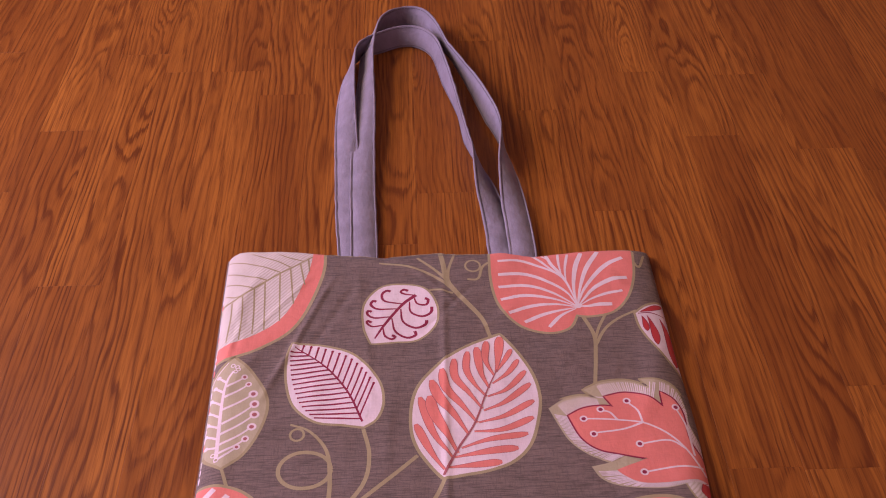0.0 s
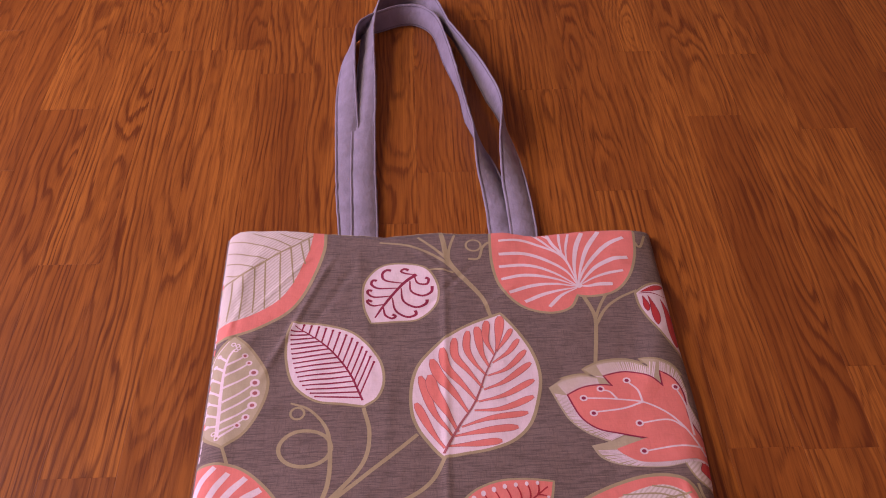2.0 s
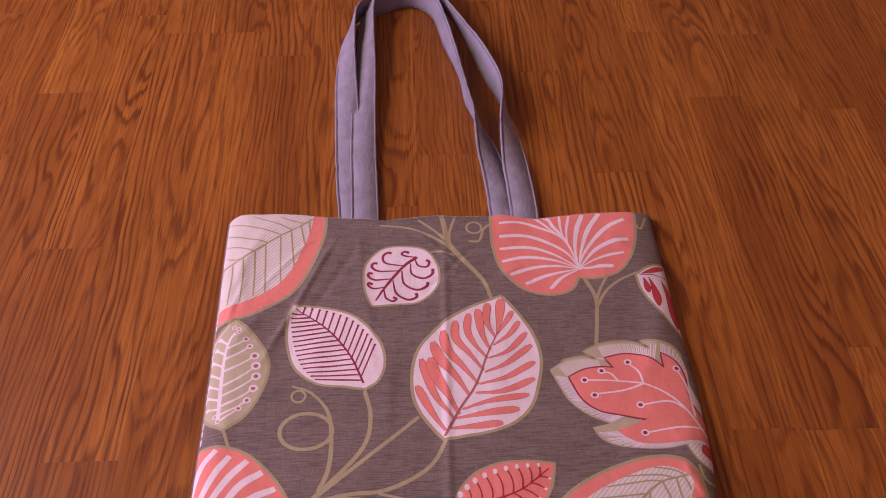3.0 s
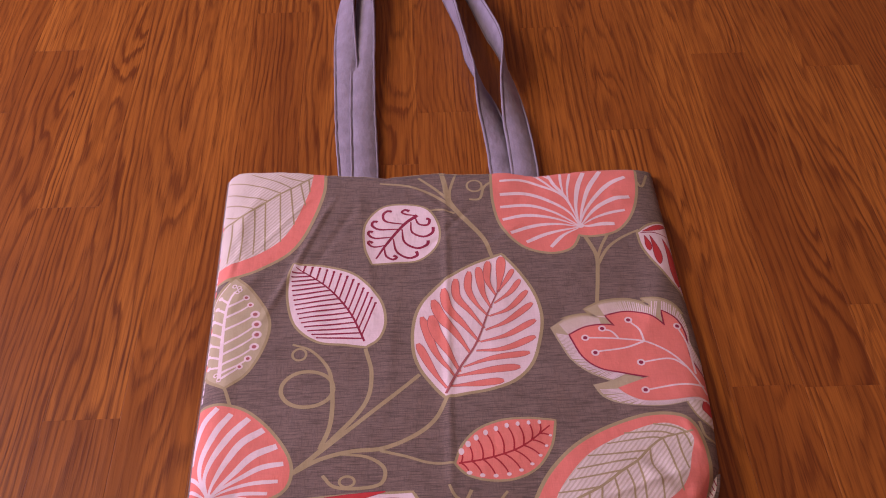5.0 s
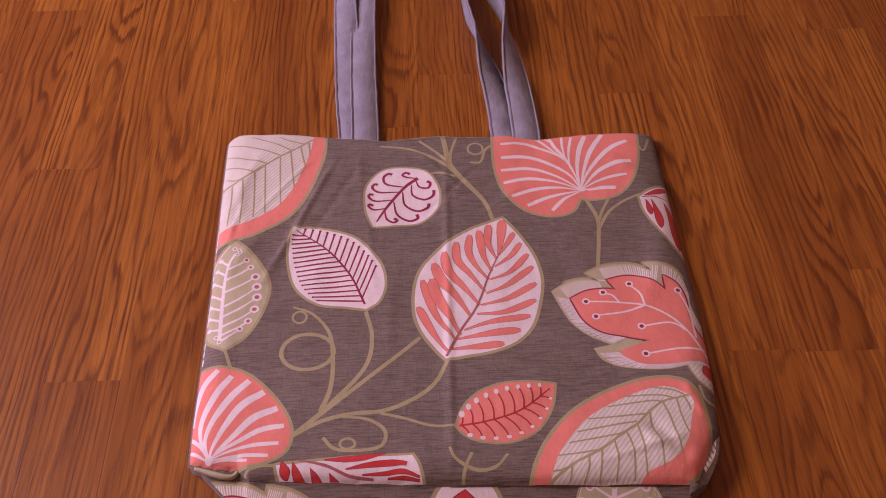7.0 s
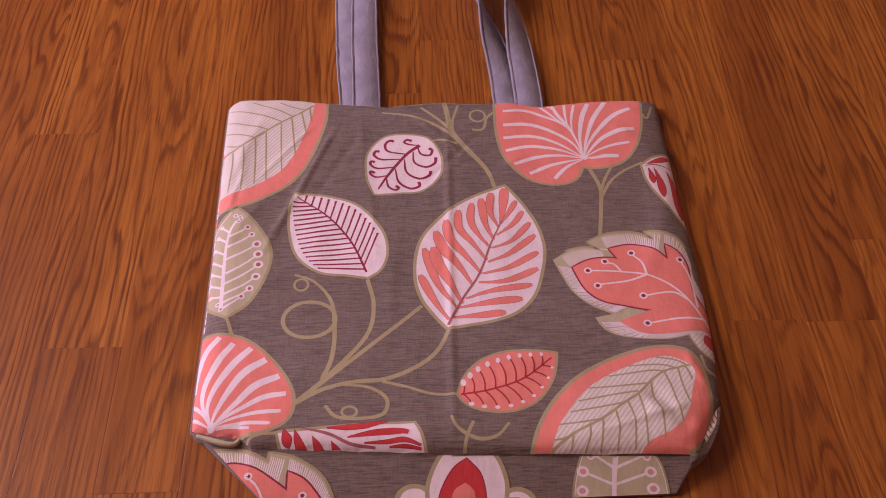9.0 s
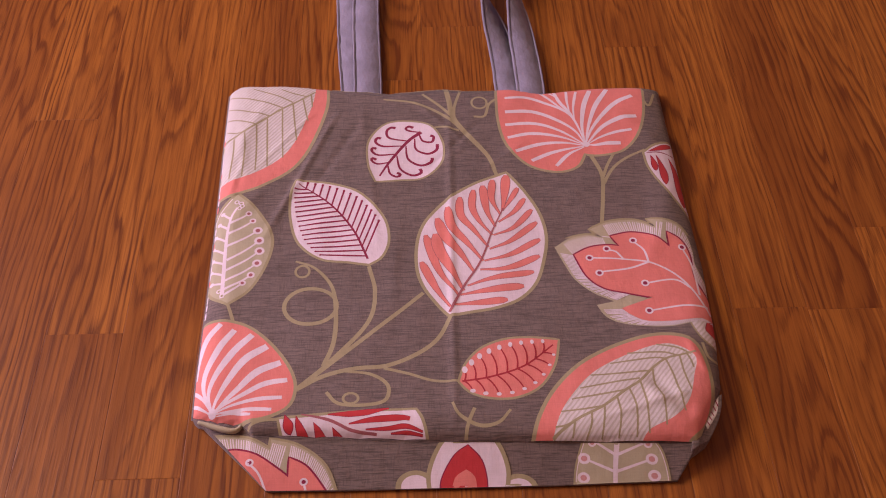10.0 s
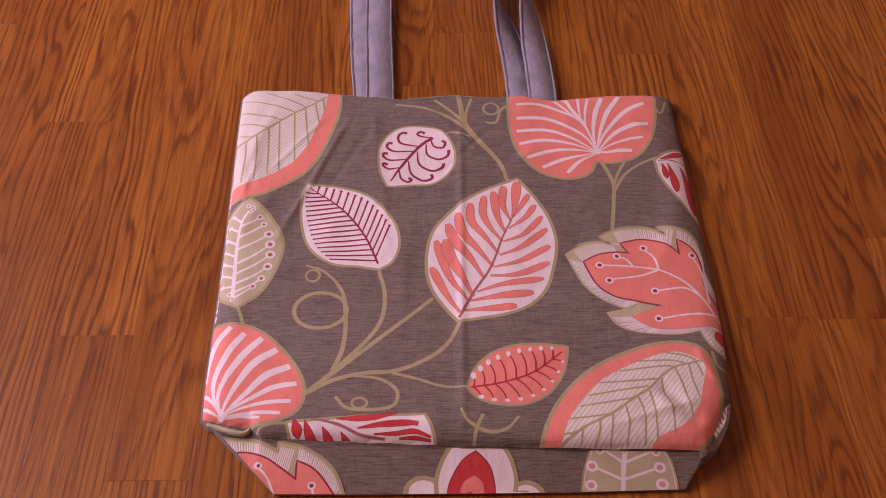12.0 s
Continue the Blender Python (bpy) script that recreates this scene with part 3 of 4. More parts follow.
def barred_leaf():
    """The white leaf with wine-red bars."""
    ink = Ink(*FRONT)
    a, b, out = leaf_outline((-130.0, 57.0), [(-103.0, 53.0), (-77.0, 41.0), (-57.0, 14.0), (-52.0, -11.0), (-57.0, -29.0)], (-67.0, -37.0), [(-83.0, -34.0), (-106.0, -30.0), (-124.0, -13.0), (-132.0, 14.0), (-133.0, 41.0)])
    ink.fill(grown(out, 2.3), TAN)
    ink.fill(out, WHITE)
    rib = curve_through([(-68.0, -32.0), (-81.0, 1.0), (-101.0, 30.0), (-128.0, 54.0)], 3.0)
    ink.stroke(list(rib[::4]) + [rib[-1]], WINE, (1.9, 1.7, 1.0))
    for i in range(13):
        s = 0.06 + 0.072 * i
        end = lerp(along(rib, s), along(a, min(0.97, 0.36 + s * 0.62)), 0.86)
        ink.stroke([along(rib, s), end], WINE, (1.3, 1.6))
        ink.dot(end, 1.2, WINE)
    for i in range(16):
        s = 0.03 + 0.058 * i
        end = lerp(along(rib, s), along(b, min(0.97, 0.32 + s * 0.68)), 0.88)
        ink.stroke([along(rib, s), end], WINE, (1.4, 1.7, 1.2))
        ink.dot(end, 0.9, WINE)
    ink.done("leaf_print", "white leaf barred in wine red")


barred_leaf()


def scroll_leaf():
    """The small round leaf with wine scrolls."""
    ink = Ink(*FRONT)
    out = outline([(-62.0, 54.4), (-68.0, 74.4), (-68.0, 103.4), (-55.0, 124.4), (-35.0, 128.4), (-14.0, 121.4), (-4.0, 99.4), (-6.0, 76.4), (-21.0, 59.4), (-41.0, 56.4), (-62.0, 54.4)])
    ink.fill(grown(out, 2.0), TAN)
    ink.fill(out, WHITE)
    ink.stroke([(-59.0, 60.4), (-50.0, 78.4), (-34.0, 103.4), (-22.0, 114.4)], WINE, (1.5, 2.6, 2.8, 3.8), "rib")
    for pts in ([(-24.0, 114.4), (-32.0, 116.4), (-36.0, 119.4), (-33.0, 122.4), (-29.0, 120.4)], [(-32.0, 103.4), (-50.0, 107.4), (-53.0, 116.4), (-49.0, 121.4), (-45.0, 120.4)], [(-39.0, 97.4), (-56.0, 97.4), (-63.0, 103.4), (-61.0, 108.4), (-58.0, 107.4)],
                [(-44.0, 87.4), (-60.0, 86.4), (-66.0, 91.4), (-65.0, 95.4), (-62.0, 94.4)], [(-50.0, 77.4), (-61.0, 75.4), (-66.0, 79.4), (-65.0, 82.4), (-62.0, 80.4)],
                [(-24.0, 112.4), (-21.0, 103.4), (-13.0, 101.4), (-11.0, 107.4), (-14.0, 109.4)], [(-28.0, 106.4), (-27.0, 93.4), (-17.0, 87.4), (-9.0, 91.4), (-8.0, 98.4)], [(-36.0, 97.4), (-34.0, 81.4), (-23.0, 73.4), (-14.0, 77.4), (-13.0, 82.4)],
                [(-44.0, 85.4), (-41.0, 69.4), (-31.0, 61.4), (-23.0, 64.4), (-24.0, 69.4)], [(-52.0, 74.4), (-50.0, 63.4), (-44.0, 59.4), (-41.0, 62.4), (-44.0, 64.4)]):
        ink.stroke(pts, WINE, (1.2, 1.8, 2.2, 2.6, 3.0), "scroll")
    ink.done("leaf_print", "small white leaf with wine-red scrolls")


scroll_leaf()


def petal_leaf():
    """The largest leaf: white with coral petals either side of the rib."""
    ink = Ink(*FRONT)
    _, _, out = leaf_outline((50, 60), [(64, 37), (74, 12), (77, -12), (73, -36), (65, -59), (51, -75), (34, -83), (14, -87)], (-4, -90), [(-12, -79), (-22, -62), (-27, -44), (-27, -20), (-22, 1), (-11, 18), (4, 34), (26, 49)])
    ink.fill(grown(out, 2.8), TAN)
    ink.fill(out, WHITE)
    for w, pts in (
            (6.2, [(-1, -81), (22, -79), (42, -77)]),
            (6.4, [(5, -71), (27, -67), (56, -63)]),
            (5.4, [(11, -62), (32, -55), (65, -49)]),
            (5.6, [(22, -46), (44, -45), (71, -33)]),
            (5.4, [(26, -37), (47, -31), (73, -15)]),
            (5.4, [(31, -25), (49, -16), (72, 4)]),
            (4.8, [(35, -10), (52, -2), (69, 18)]),
            (4.4, [(40, 4), (54, 16), (64, 31)]),
            (4.2, [(44, 17), (52, 30), (59, 43)]),
            (7.6, [(44, 17), (47, 34), (50, 58)]),
            (6.4, [(-3, -83), (-14, -63), (-25, -36)]),
            (6.8, [(4, -72), (-11, -45), (-21, -8)]),
            (9.0, [(8, -67), (-1, -45), (-10, -24), (-13, -7)]),
            (8.2, [(17, -48), (7, -28), (-5, -9), (-11, 10)]),
            (7.4, [(25, -37), (12, -16), (1, 1), (-2, 22)]),
            (6.4, [(30, -23), (19, -4), (9, 13), (9, 33)]),
            (5.8, [(34, -10), (24, 6), (19, 22), (21, 41)]),
            (6.6, [(37, -1), (31, 18), (29, 46)]),
            (6.0, [(42, 13), (36, 31), (38, 53)])):
        ink.stroke(pts, MAUVE, [w * k + 0.9 for k in PETAL], "petal_edge")
        ink.stroke(pts, CORAL, [w * k for k in PETAL], "petal")
    ink.stroke([(-4, -88), (9, -61), (20, -43), (27, -27), (34, -6), (45, 20)], MAUVE, (2.2, 1.8, 1.4, 0.9))
    ink.done("leaf_print", "large white leaf with coral petals")


petal_leaf()


def rayed_leaf(out, foot, rays, label):
    """A coral fan with white rays, each given from its tip to the foot, with its width at the tip."""
    ink = Ink(*FRONT)
    ink.fill(grown(out, 2.6), TAN)
    ink.fill(out, CORAL)
    for w, pts in rays:
        ink.stroke(pts, WHITE, [w * k for k in (0.85, 1.0, 1.0, 0.85, 0.66, 0.45, 0.26)], "ray")
    ink.dot(foot, 3.2, WHITE)
    ink.done("leaf_print", label)


rayed_leaf(outline([(50.0, 177.0), (49.0, 129.0), (55.0, 95.0), (71.0, 71.0), (94.0, 62.0), (112.0, 67.0), (121.0, 83.0)], [(121.0, 83.0), (134.0, 81.0), (154.0, 86.0), (170.0, 105.0), (180.0, 134.0), (185.0, 173.0)]), (124, 94), [
    (3.6, [(95, 68), (107, 82), (122, 91)]),
    (4.0, [(74, 75), (93, 85), (122, 92)]),
    (4.0, [(61, 87), (82, 96), (102, 97), (122, 93)]),
    (3.8, [(55, 105), (76, 110), (100, 105), (122, 94)]),
    (3.8, [(54, 122), (79, 123), (101, 113), (123, 94)]),
    (4.4, [(55, 139), (81, 139), (103, 125), (116, 111), (123, 95)]),
    (3.4, [(56, 158), (77, 159), (95, 150), (112, 135), (120, 115)]),
    (2.6, [(87, 170), (97, 157), (105, 145), (114, 135)]),
    (3.2, [(102, 169), (106, 152), (114, 135), (119, 117), (123, 97)]),
    (2.0, [(98, 166), (104, 159), (108, 148)]),
    (2.6, [(114, 168), (113, 152), (114, 135)]),
    (2.6, [(123, 167), (118, 144), (117, 124)]),
    (4.6, [(136, 168), (128, 146), (123, 119), (123, 97)]),
    (4.6, [(152, 169), (138, 144), (129, 118), (124, 97)]),
    (4.6, [(174, 158), (158, 149), (143, 132), (131, 113), (124, 96)]),
    (5.0, [(174, 130), (158, 127), (141, 116), (125, 95)]),
    (3.2, [(167, 112), (152, 109), (138, 103), (125, 94)]),
    (4.6, [(155, 95), (143, 95), (132, 93), (124, 94)])],
    "coral heart-shaped leaf with white rays")
rayed_leaf(outline([(-203.0, -93.0), (-181.0, -91.0), (-160.0, -97.0), (-141.0, -114.0), (-127.0, -134.0), (-121.0, -152.0), (-125.0, -168.0), (-140.0, -176.0), (-160.0, -178.0), (-179.0, -180.0)], [(-179.0, -180.0), (-192.0, -180.0)], [(-192.0, -180.0), (-202.0, -137.0), (-203.0, -93.0)]), (-179, -171), [
    (5.2, [(-180, -93), (-190, -106), (-194, -124), (-194, -141)]),
    (5.4, [(-169, -99), (-179, -115), (-187, -137), (-187, -153), (-181, -168)]),
    (5.8, [(-155, -104), (-168, -119), (-179, -140), (-183, -156), (-180, -169)]),
    (6.2, [(-143, -115), (-159, -127), (-170, -146), (-177, -163), (-179, -170)]),
    (6.0, [(-132, -130), (-149, -138), (-162, -153), (-174, -167), (-178, -171)]),
    (4.6, [(-126, -146), (-143, -149), (-160, -159), (-174, -168), (-178, -171)]),
    (3.4, [(-129, -161), (-148, -162), (-164, -166), (-177, -171)]),
    (3.0, [(-136, -171), (-155, -170), (-170, -171), (-178, -172)]),
    (2.2, [(-151, -174), (-164, -172), (-176, -173)]),
    (2.6, [(-195, -151), (-186, -161), (-180, -171)]),
    (2.4, [(-195, -162), (-186, -168), (-180, -172)])],
    "coral fan-shaped leaf with white rays")


def drop_leaf():
    """The white leaf with red drops that runs over the side."""
    ink = Ink(*FRONT)
    out = outline([(174.0, 82.0), (187.0, 93.0), (206.0, 98.0), (235.0, 91.0)], [(235.0, 91.0), (216.0, -5.0), (199.0, 17.0)], [(199.0, 17.0), (186.0, 41.0), (176.0, 65.0), (174.0, 82.0)])
    ink.fill(grown(out, 2.3), TAN)
    ink.fill(out, WHITE)
    ink.drop((178.0, 84.0), (201.0, 95.0), 5.0, RED, rim=WINE)
    ink.stroke([(176.0, 82.0), (188.0, 84.0), (200.0, 81.0)], WINE, (0.8, 1.2, 0.8))
    ink.drop((179.0, 79.0), (181.0, 61.0), 5.0, RED, 0.04, rim=WINE)
    ink.drop((184.0, 80.0), (187.0, 44.0), 6.4, RED, 0.05, rim=WINE)
    ink.drop((195.0, 78.0), (199.0, 20.0), 9.0, RED, 0.05, rim=WINE)
    ink.done("leaf_print", "white leaf with red drops")


drop_leaf()


def lobed_margin(ink, outer, inner):
    """The tan margin of a lobed leaf, with fine white lines that slant out from the coral."""
    ink.fill(grown(outer, 2.0), TAN)
    ink.fill(outer, TAN_PALE)
    edges = list(zip(outer, outer[1:] + outer[:1]))
    turn = 1 if area([tuple(p) for p in inner], True) > 0 else -1
    lines = []
    chain = inner + inner[:1]
    for a, b in zip(chain, chain[1:]):
        count = max(1, int(round(np.linalg.norm(b - a) / 1.5)))
        for k in range(count):
            p, t = lerp(a, b, k / count), (b - a) / (np.linalg.norm(b - a) + 1e-9)
            d = turn * np.array((t[1], -t[0])) * 0.8 + np.array((-0.25, 0.55))
            d = d / np.linalg.norm(d)
            hits = []
            for q, r in edges:
                e = r - q
                det = d[0] * -e[1] + e[0] * d[1]
                if abs(det) > 1e-9:
                    w = q - p
                    s, u = (w[0] * -e[1] + e[0] * w[1]) / det, (d[0] * w[1] - d[1] * w[0]) / det
                    if s > 0.5 and 0 <= u <= 1:
                        hits.append(s)
            if hits and min(hits) < 22:
                lines.append((p, p + d * min(hits) * 0.86))
    ink.hatching(lines, WHITE, 1.0)


def lobed_leaf():
    """The coral lobed leaf with a hatched margin and ringed veins."""
    ink = Ink(*FRONT)
    outer = outline([(84.0, -24.0), (97.0, -15.0), (112.0, -12.0), (124.0, -15.0)], [(124.0, -15.0), (115.0, -6.0)], [(115.0, -6.0), (132.0, 2.0), (154.0, 3.0), (170.0, -6.0)], [(170.0, -6.0), (164.0, 4.0)],
                    [(164.0, 4.0), (184.0, 0.0), (194.0, -10.0), (197.0, -29.0), (197.0, -46.0), (209.0, -76.0)], [(209.0, -76.0), (204.0, -100.0), (189.0, -101.0)], [(189.0, -101.0), (168.0, -106.0), (148.0, -106.0), (129.0, -102.0), (117.0, -95.0), (111.0, -84.0)],
                    [(111.0, -84.0), (125.0, -81.0)], [(125.0, -81.0), (109.0, -72.0), (97.0, -59.0), (90.0, -42.0), (84.0, -24.0)])
    inner = outline([(99.0, -33.0), (112.0, -26.0), (127.0, -24.0), (137.0, -25.0)], [(137.0, -25.0), (131.0, -14.0)], [(131.0, -14.0), (149.0, -10.0), (167.0, -16.0), (178.0, -27.0)], [(178.0, -27.0), (178.0, -11.0)],
                    [(178.0, -11.0), (188.0, -19.0), (193.0, -34.0), (193.0, -61.0), (207.0, -87.0)], [(207.0, -87.0), (205.0, -99.0), (191.0, -98.0)], [(191.0, -98.0), (171.0, -101.0), (149.0, -101.0), (137.0, -95.0), (130.0, -88.0)],
                    [(130.0, -88.0), (143.0, -83.0), (156.0, -78.0)], [(156.0, -78.0), (136.0, -73.0), (119.0, -68.0), (107.0, -56.0), (99.0, -33.0)])
    lobed_margin(ink, outer, inner)
    ink.fill(grown(inner, 1.4), WINE)
    ink.fill(inner, CORAL)
    for pts in ([(200.0, -93.0), (188.0, -69.0), (175.0, -53.0), (158.0, -43.0), (136.0, -39.0), (112.0, -37.0)], [(158.0, -43.0), (156.0, -30.0), (149.0, -20.0)], [(158.0, -43.0), (141.0, -49.0), (118.0, -52.0)], [(138.0, -39.0), (133.0, -31.0), (126.0, -29.0)],
                [(188.0, -69.0), (176.0, -61.0), (153.0, -64.0)], [(199.0, -86.0), (176.0, -87.0), (152.0, -91.0)], [(194.0, -75.0), (193.0, -46.0), (188.0, -28.0)]):
        ink.stroke(pts, WHITE, (1.8, 1.6, 1.4))
    for p in ((111.0, -37.0), (149.0, -19.0), (117.0, -53.0), (126.0, -28.0), (152.0, -64.0), (151.0, -91.0), (188.0, -27.0)):
        ink.ring(p, 3.3, WHITE, WINE, 0.55)
    ink.done("leaf_print", "coral lobed leaf with a hatched cream margin")


lobed_leaf()


def dotted_leaf():
    """The small coral leaf with white dots round its edge."""
    ink = Ink(*FRONT)
    a, b, out = leaf_outline((77.0, -117.0), [(56.0, -115.0), (37.0, -116.0), (19.0, -123.0), (7.0, -136.0)], (1.0, -151.0), [(9.0, -160.0), (23.0, -165.0), (42.0, -165.0), (60.0, -156.0), (72.0, -138.0)])
    ink.fill(grown(out, 2.0), TAN)
    ink.fill(out, CORAL)
    rib = [(3.0, -151.0), (24.0, -148.0), (50.0, -139.0), (73.0, -121.0)]
    ink.stroke(rib, DEEP_RED, (1.6, 1.5, 1.2))
    r = curve_through(rib, 3.0)
    for i in range(9):
        s = 0.02 + 0.105 * i
        for side, bow in ((a, -0.1), (b, 0.08)):
            end = lerp(along(r, s), along(side, min(0.95, 0.12 + 0.88 * s)), 0.82)
            ink.stroke(bowed(along(r, s), end, bow), DEEP_RED, (1.3, 1.0))
            ink.dot(end, 2.1 - 0.1 * i, WHITE, 1.4 if side is a else 0.8)
    ink.done("leaf_print", "small coral leaf edged with white dots")


dotted_leaf()


def flame_leaf():
    """The red and white leaf turned under at the bottom fold."""
    ink = Ink(*FRONT)
    out = outline([(-130.0, -179.0), (-104.0, -178.0), (-71.0, -176.0), (-32.0, -175.0)], [(-32.0, -175.0), (-27.0, -186.0), (-23.0, -205.0)], [(-23.0, -205.0), (-120.0, -202.0)], [(-120.0, -202.0), (-127.0, -190.0), (-130.0, -179.0)])
    ink.fill(grown(out, 2.3), TAN)
    ink.fill(out, WHITE)
    ink.drop((-126, -176), (-122, -188), 6.6, RED, rim=WINE)
    for shape in ([(-118, -177), (-114, -183), (-109, -190), (-117, -189), (-118, -184)], [(-105, -182), (-101, -186), (-97, -190), (-104, -190)], [(-92, -186), (-85, -191), (-91, -190)]):
        poly = [np.array(p) for p in shape]
        ink.fill(grown(poly, 0.6), WINE, "petal_edge", 0.005)
        ink.fill(poly, RED, "petal", 0.005)
    for pts, w in (([(-95, -177), (-80, -177), (-66, -176), (-51, -173)], (0.4, 4.2, 4.6, 0.6)), ([(-80, -184), (-64, -182), (-49, -181), (-40, -181), (-36, -182)], (0.3, 2.4, 4.0, 4.4, 2.4)), ([(-68, -188), (-52, -188), (-39, -187), (-27, -191)], (0.3, 2.0, 3.2, 0.8)), ([(-50, -191), (-38, -191), (-27, -193)], (0.4, 2.0, 0.8))):
        ink.stroke(pts, WINE, [v + 0.7 for v in w], "petal_edge")
        ink.stroke(pts, RED, w, "petal")
    ink.stroke([(-114, -176), (-94, -181), (-78, -188), (-60, -191)], MAUVE, (1.0, 2.2, 2.0, 1.4))
    ink.done("leaf_print", "red and white leaf turned under at the fold")


flame_leaf()


def edge_bud():
    ink = Ink(*FRONT)
    out = outline([(181.0, -100.0), (189.0, -97.0), (205.0, -95.0)], [(205.0, -95.0), (205.0, -129.0)], [(205.0, -129.0), (192.0, -120.0), (186.0, -113.0), (181.0, -100.0)])
    ink.fill(grown(out, 1.5), TAN)
    ink.fill(out, HATCH)
    ink.drop((195.0, -97.0), (198.0, -114.0), 12.0, RED, 0.1, rim=WINE)
    ink.done("leaf_print", "cream bud with a red drop at the side")


edge_bud()


stems = []


def stem(pts, widths=(3.2, 3.6)):
    stems.append(pts)
    ink = Ink(*FRONT, lift=0.012 + 0.002 * len(stems))
    ink.stroke(pts, TAN, widths)
    ink.done("stem_print", "tan printed stem")


def coil(centre, rx, ry, start, turns, n=14):
    """Points round a printed tendril, angles in turns."""
    return [(centre[0] + rx * math.cos(2 * math.pi * (start + turns * i / n)), centre[1] + ry * math.sin(2 * math.pi * (start + turns * i / n))) for i in range(n + 1)]


stem([(-67.0, -39.5), (-62.0, -65.5), (-67.0, -95.5), (-93.0, -128.5), (-119.0, -154.5)])
stem([(-24.0, -67.5), (-51.0, -93.5), (-79.0, -118.5), (-105.0, -141.5), (-119.0, -154.5)])
stem([(-3.0, -91.0), (-14.0, -112.5), (-31.0, -126.5), (-53.0, -135.5), (-76.0, -137.5), (-100.0, -143.5), (-119.0, -154.5)])
stem([(2.0, -150.5), (-18.0, -149.5), (-38.0, -142.5), (-55.0, -137.5)], (2.0, 2.4))
stem([(-89.0, -139.5), (-65.0, -142.5), (-52.0, -152.5), (-54.0, -165.5), (-69.0, -169.5), (-88.0, -167.5), (-97.0, -157.5)], (1.5, 2.8, 3.0, 2.6))
stem(coil((-79.0, -163.5), 5.5, 4.5, 0.75, 1.1), (2.0, 2.0))
stem([(-126.0, -32.5), (-110.0, -40.5), (-96.0, -59.5), (-92.0, -86.5), (-93.0, -113.5), (-100.0, -134.5)], (1.8, 3.4, 3.6))
stem(coil((-112.0, -78.5), 20.5, 17.5, 0.0, 1.0, 20), (3.2, 3.4))
stem(coil((-120.0, -43.5), 5.5, 6, 0.1, 1.0), (2.0, 2.0))
stem([(126.0, 1.0), (131.0, 33.0), (133.0, 57.0), (126.0, 82.0)])
stem([(133.0, 51.0), (139.0, 67.0), (148.0, 84.0)], (2.6, 2.6))
stem([(132.0, 43.0), (143.0, 63.0), (157.0, 76.0), (175.0, 86.0)], (3.0, 2.2))
stem([(42.0, 59.0), (36.0, 82.0), (22.0, 105.0), (8.0, 130.0), (4.0, 158.0), (2.0, 174.0)], (3.2, 4.6, 5.2, 4.4))
stem([(15.0, 117.0), (-5.0, 139.0), (-28.0, 154.0), (-56.0, 161.0)], (3.4, 3.0, 2.2))
stem([(9.0, 129.0), (-3.0, 147.0), (-20.0, 167.0)], (3.0, 2.6))
stem([(8.0, 130.0), (9.0, 147.0), (15.0, 170.0)], (2.8, 2.4))
stem([(-12.0, 119.0), (-3.0, 120.0), (12.0, 115.0)], (2.0, 2.4))
stem([(26.0, 133.0), (36.0, 134.0), (41.0, 150.0), (50.0, 159.0)], (2.4, 2.6))
stem(coil((32.0, 152.0), 7, 8, 0.0, 1.0), (2.0, 2.0))
stem([(183.0, 155.0), (188.0, 145.0), (196.0, 164.0)], (2.4, 2.4))
stem([(-177.0, -74.0), (-174.0, -82.0), (-171.0, -91.0)], (2.4, 2.8))
stem([(3.0, -205.0), (5.0, -189.0), (11.0, -174.0)], (2.6, 2.6))
stem([(-5.0, -169.0), (0.0, -180.0), (14.0, -188.0), (28.0, -186.0), (37.0, -176.0)], (2.0, 2.8, 2.6, 2.0))
stem([(187.0, -121.0), (190.0, -134.0), (201.0, -138.0)], (2.4, 2.4))

stem([(-154.0, -188.0), (-151.0, -182.0), (-142.0, -179.0), (-130.0, -179.0)], (2.0, 2.2))

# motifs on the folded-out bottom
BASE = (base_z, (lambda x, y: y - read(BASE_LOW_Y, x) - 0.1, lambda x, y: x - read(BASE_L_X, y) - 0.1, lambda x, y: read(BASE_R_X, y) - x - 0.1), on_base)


def base_lobed():
    ink = Ink(*BASE, lift=0.4)
    outer = outline([(-177.0, -187.0), (-153.0, -189.0), (-136.0, -198.0)], [(-136.0, -198.0), (-136.0, -190.0)], [(-136.0, -190.0), (-116.0, -196.0), (-97.0, -212.0), (-87.0, -237.0)], [(-87.0, -237.0), (-172.0, -234.0), (-177.0, -187.0)])
    inner = outline([(-170.0, -199.0), (-160.0, -198.0), (-146.0, -202.0), (-132.0, -212.0), (-122.0, -220.0)], [(-122.0, -220.0), (-122.0, -205.0)], [(-122.0, -205.0), (-109.0, -213.0), (-96.0, -231.0), (-94.0, -236.0)], [(-94.0, -236.0), (-166.0, -234.0), (-170.0, -199.0)])
    lobed_margin(ink, outer, inner)
    ink.fill(grown(inner, 1.4), WINE)
    ink.fill(inner, CORAL)
    ink.stroke([(-150.0, -209.0), (-143.0, -217.0), (-137.0, -231.0)], WHITE, (1.6, 1.6))
    ink.stroke([(-111.0, -225.0), (-109.0, -232.0)], WHITE, (1.6, 1.6))
    ink.ring((-150.0, -208.0), 3.0, WHITE, WINE)
    ink.ring((-111.0, -224.0), 3.0, WHITE, WINE)
    ink.done("leaf_print", "coral lobed leaf with a hatched cream margin")


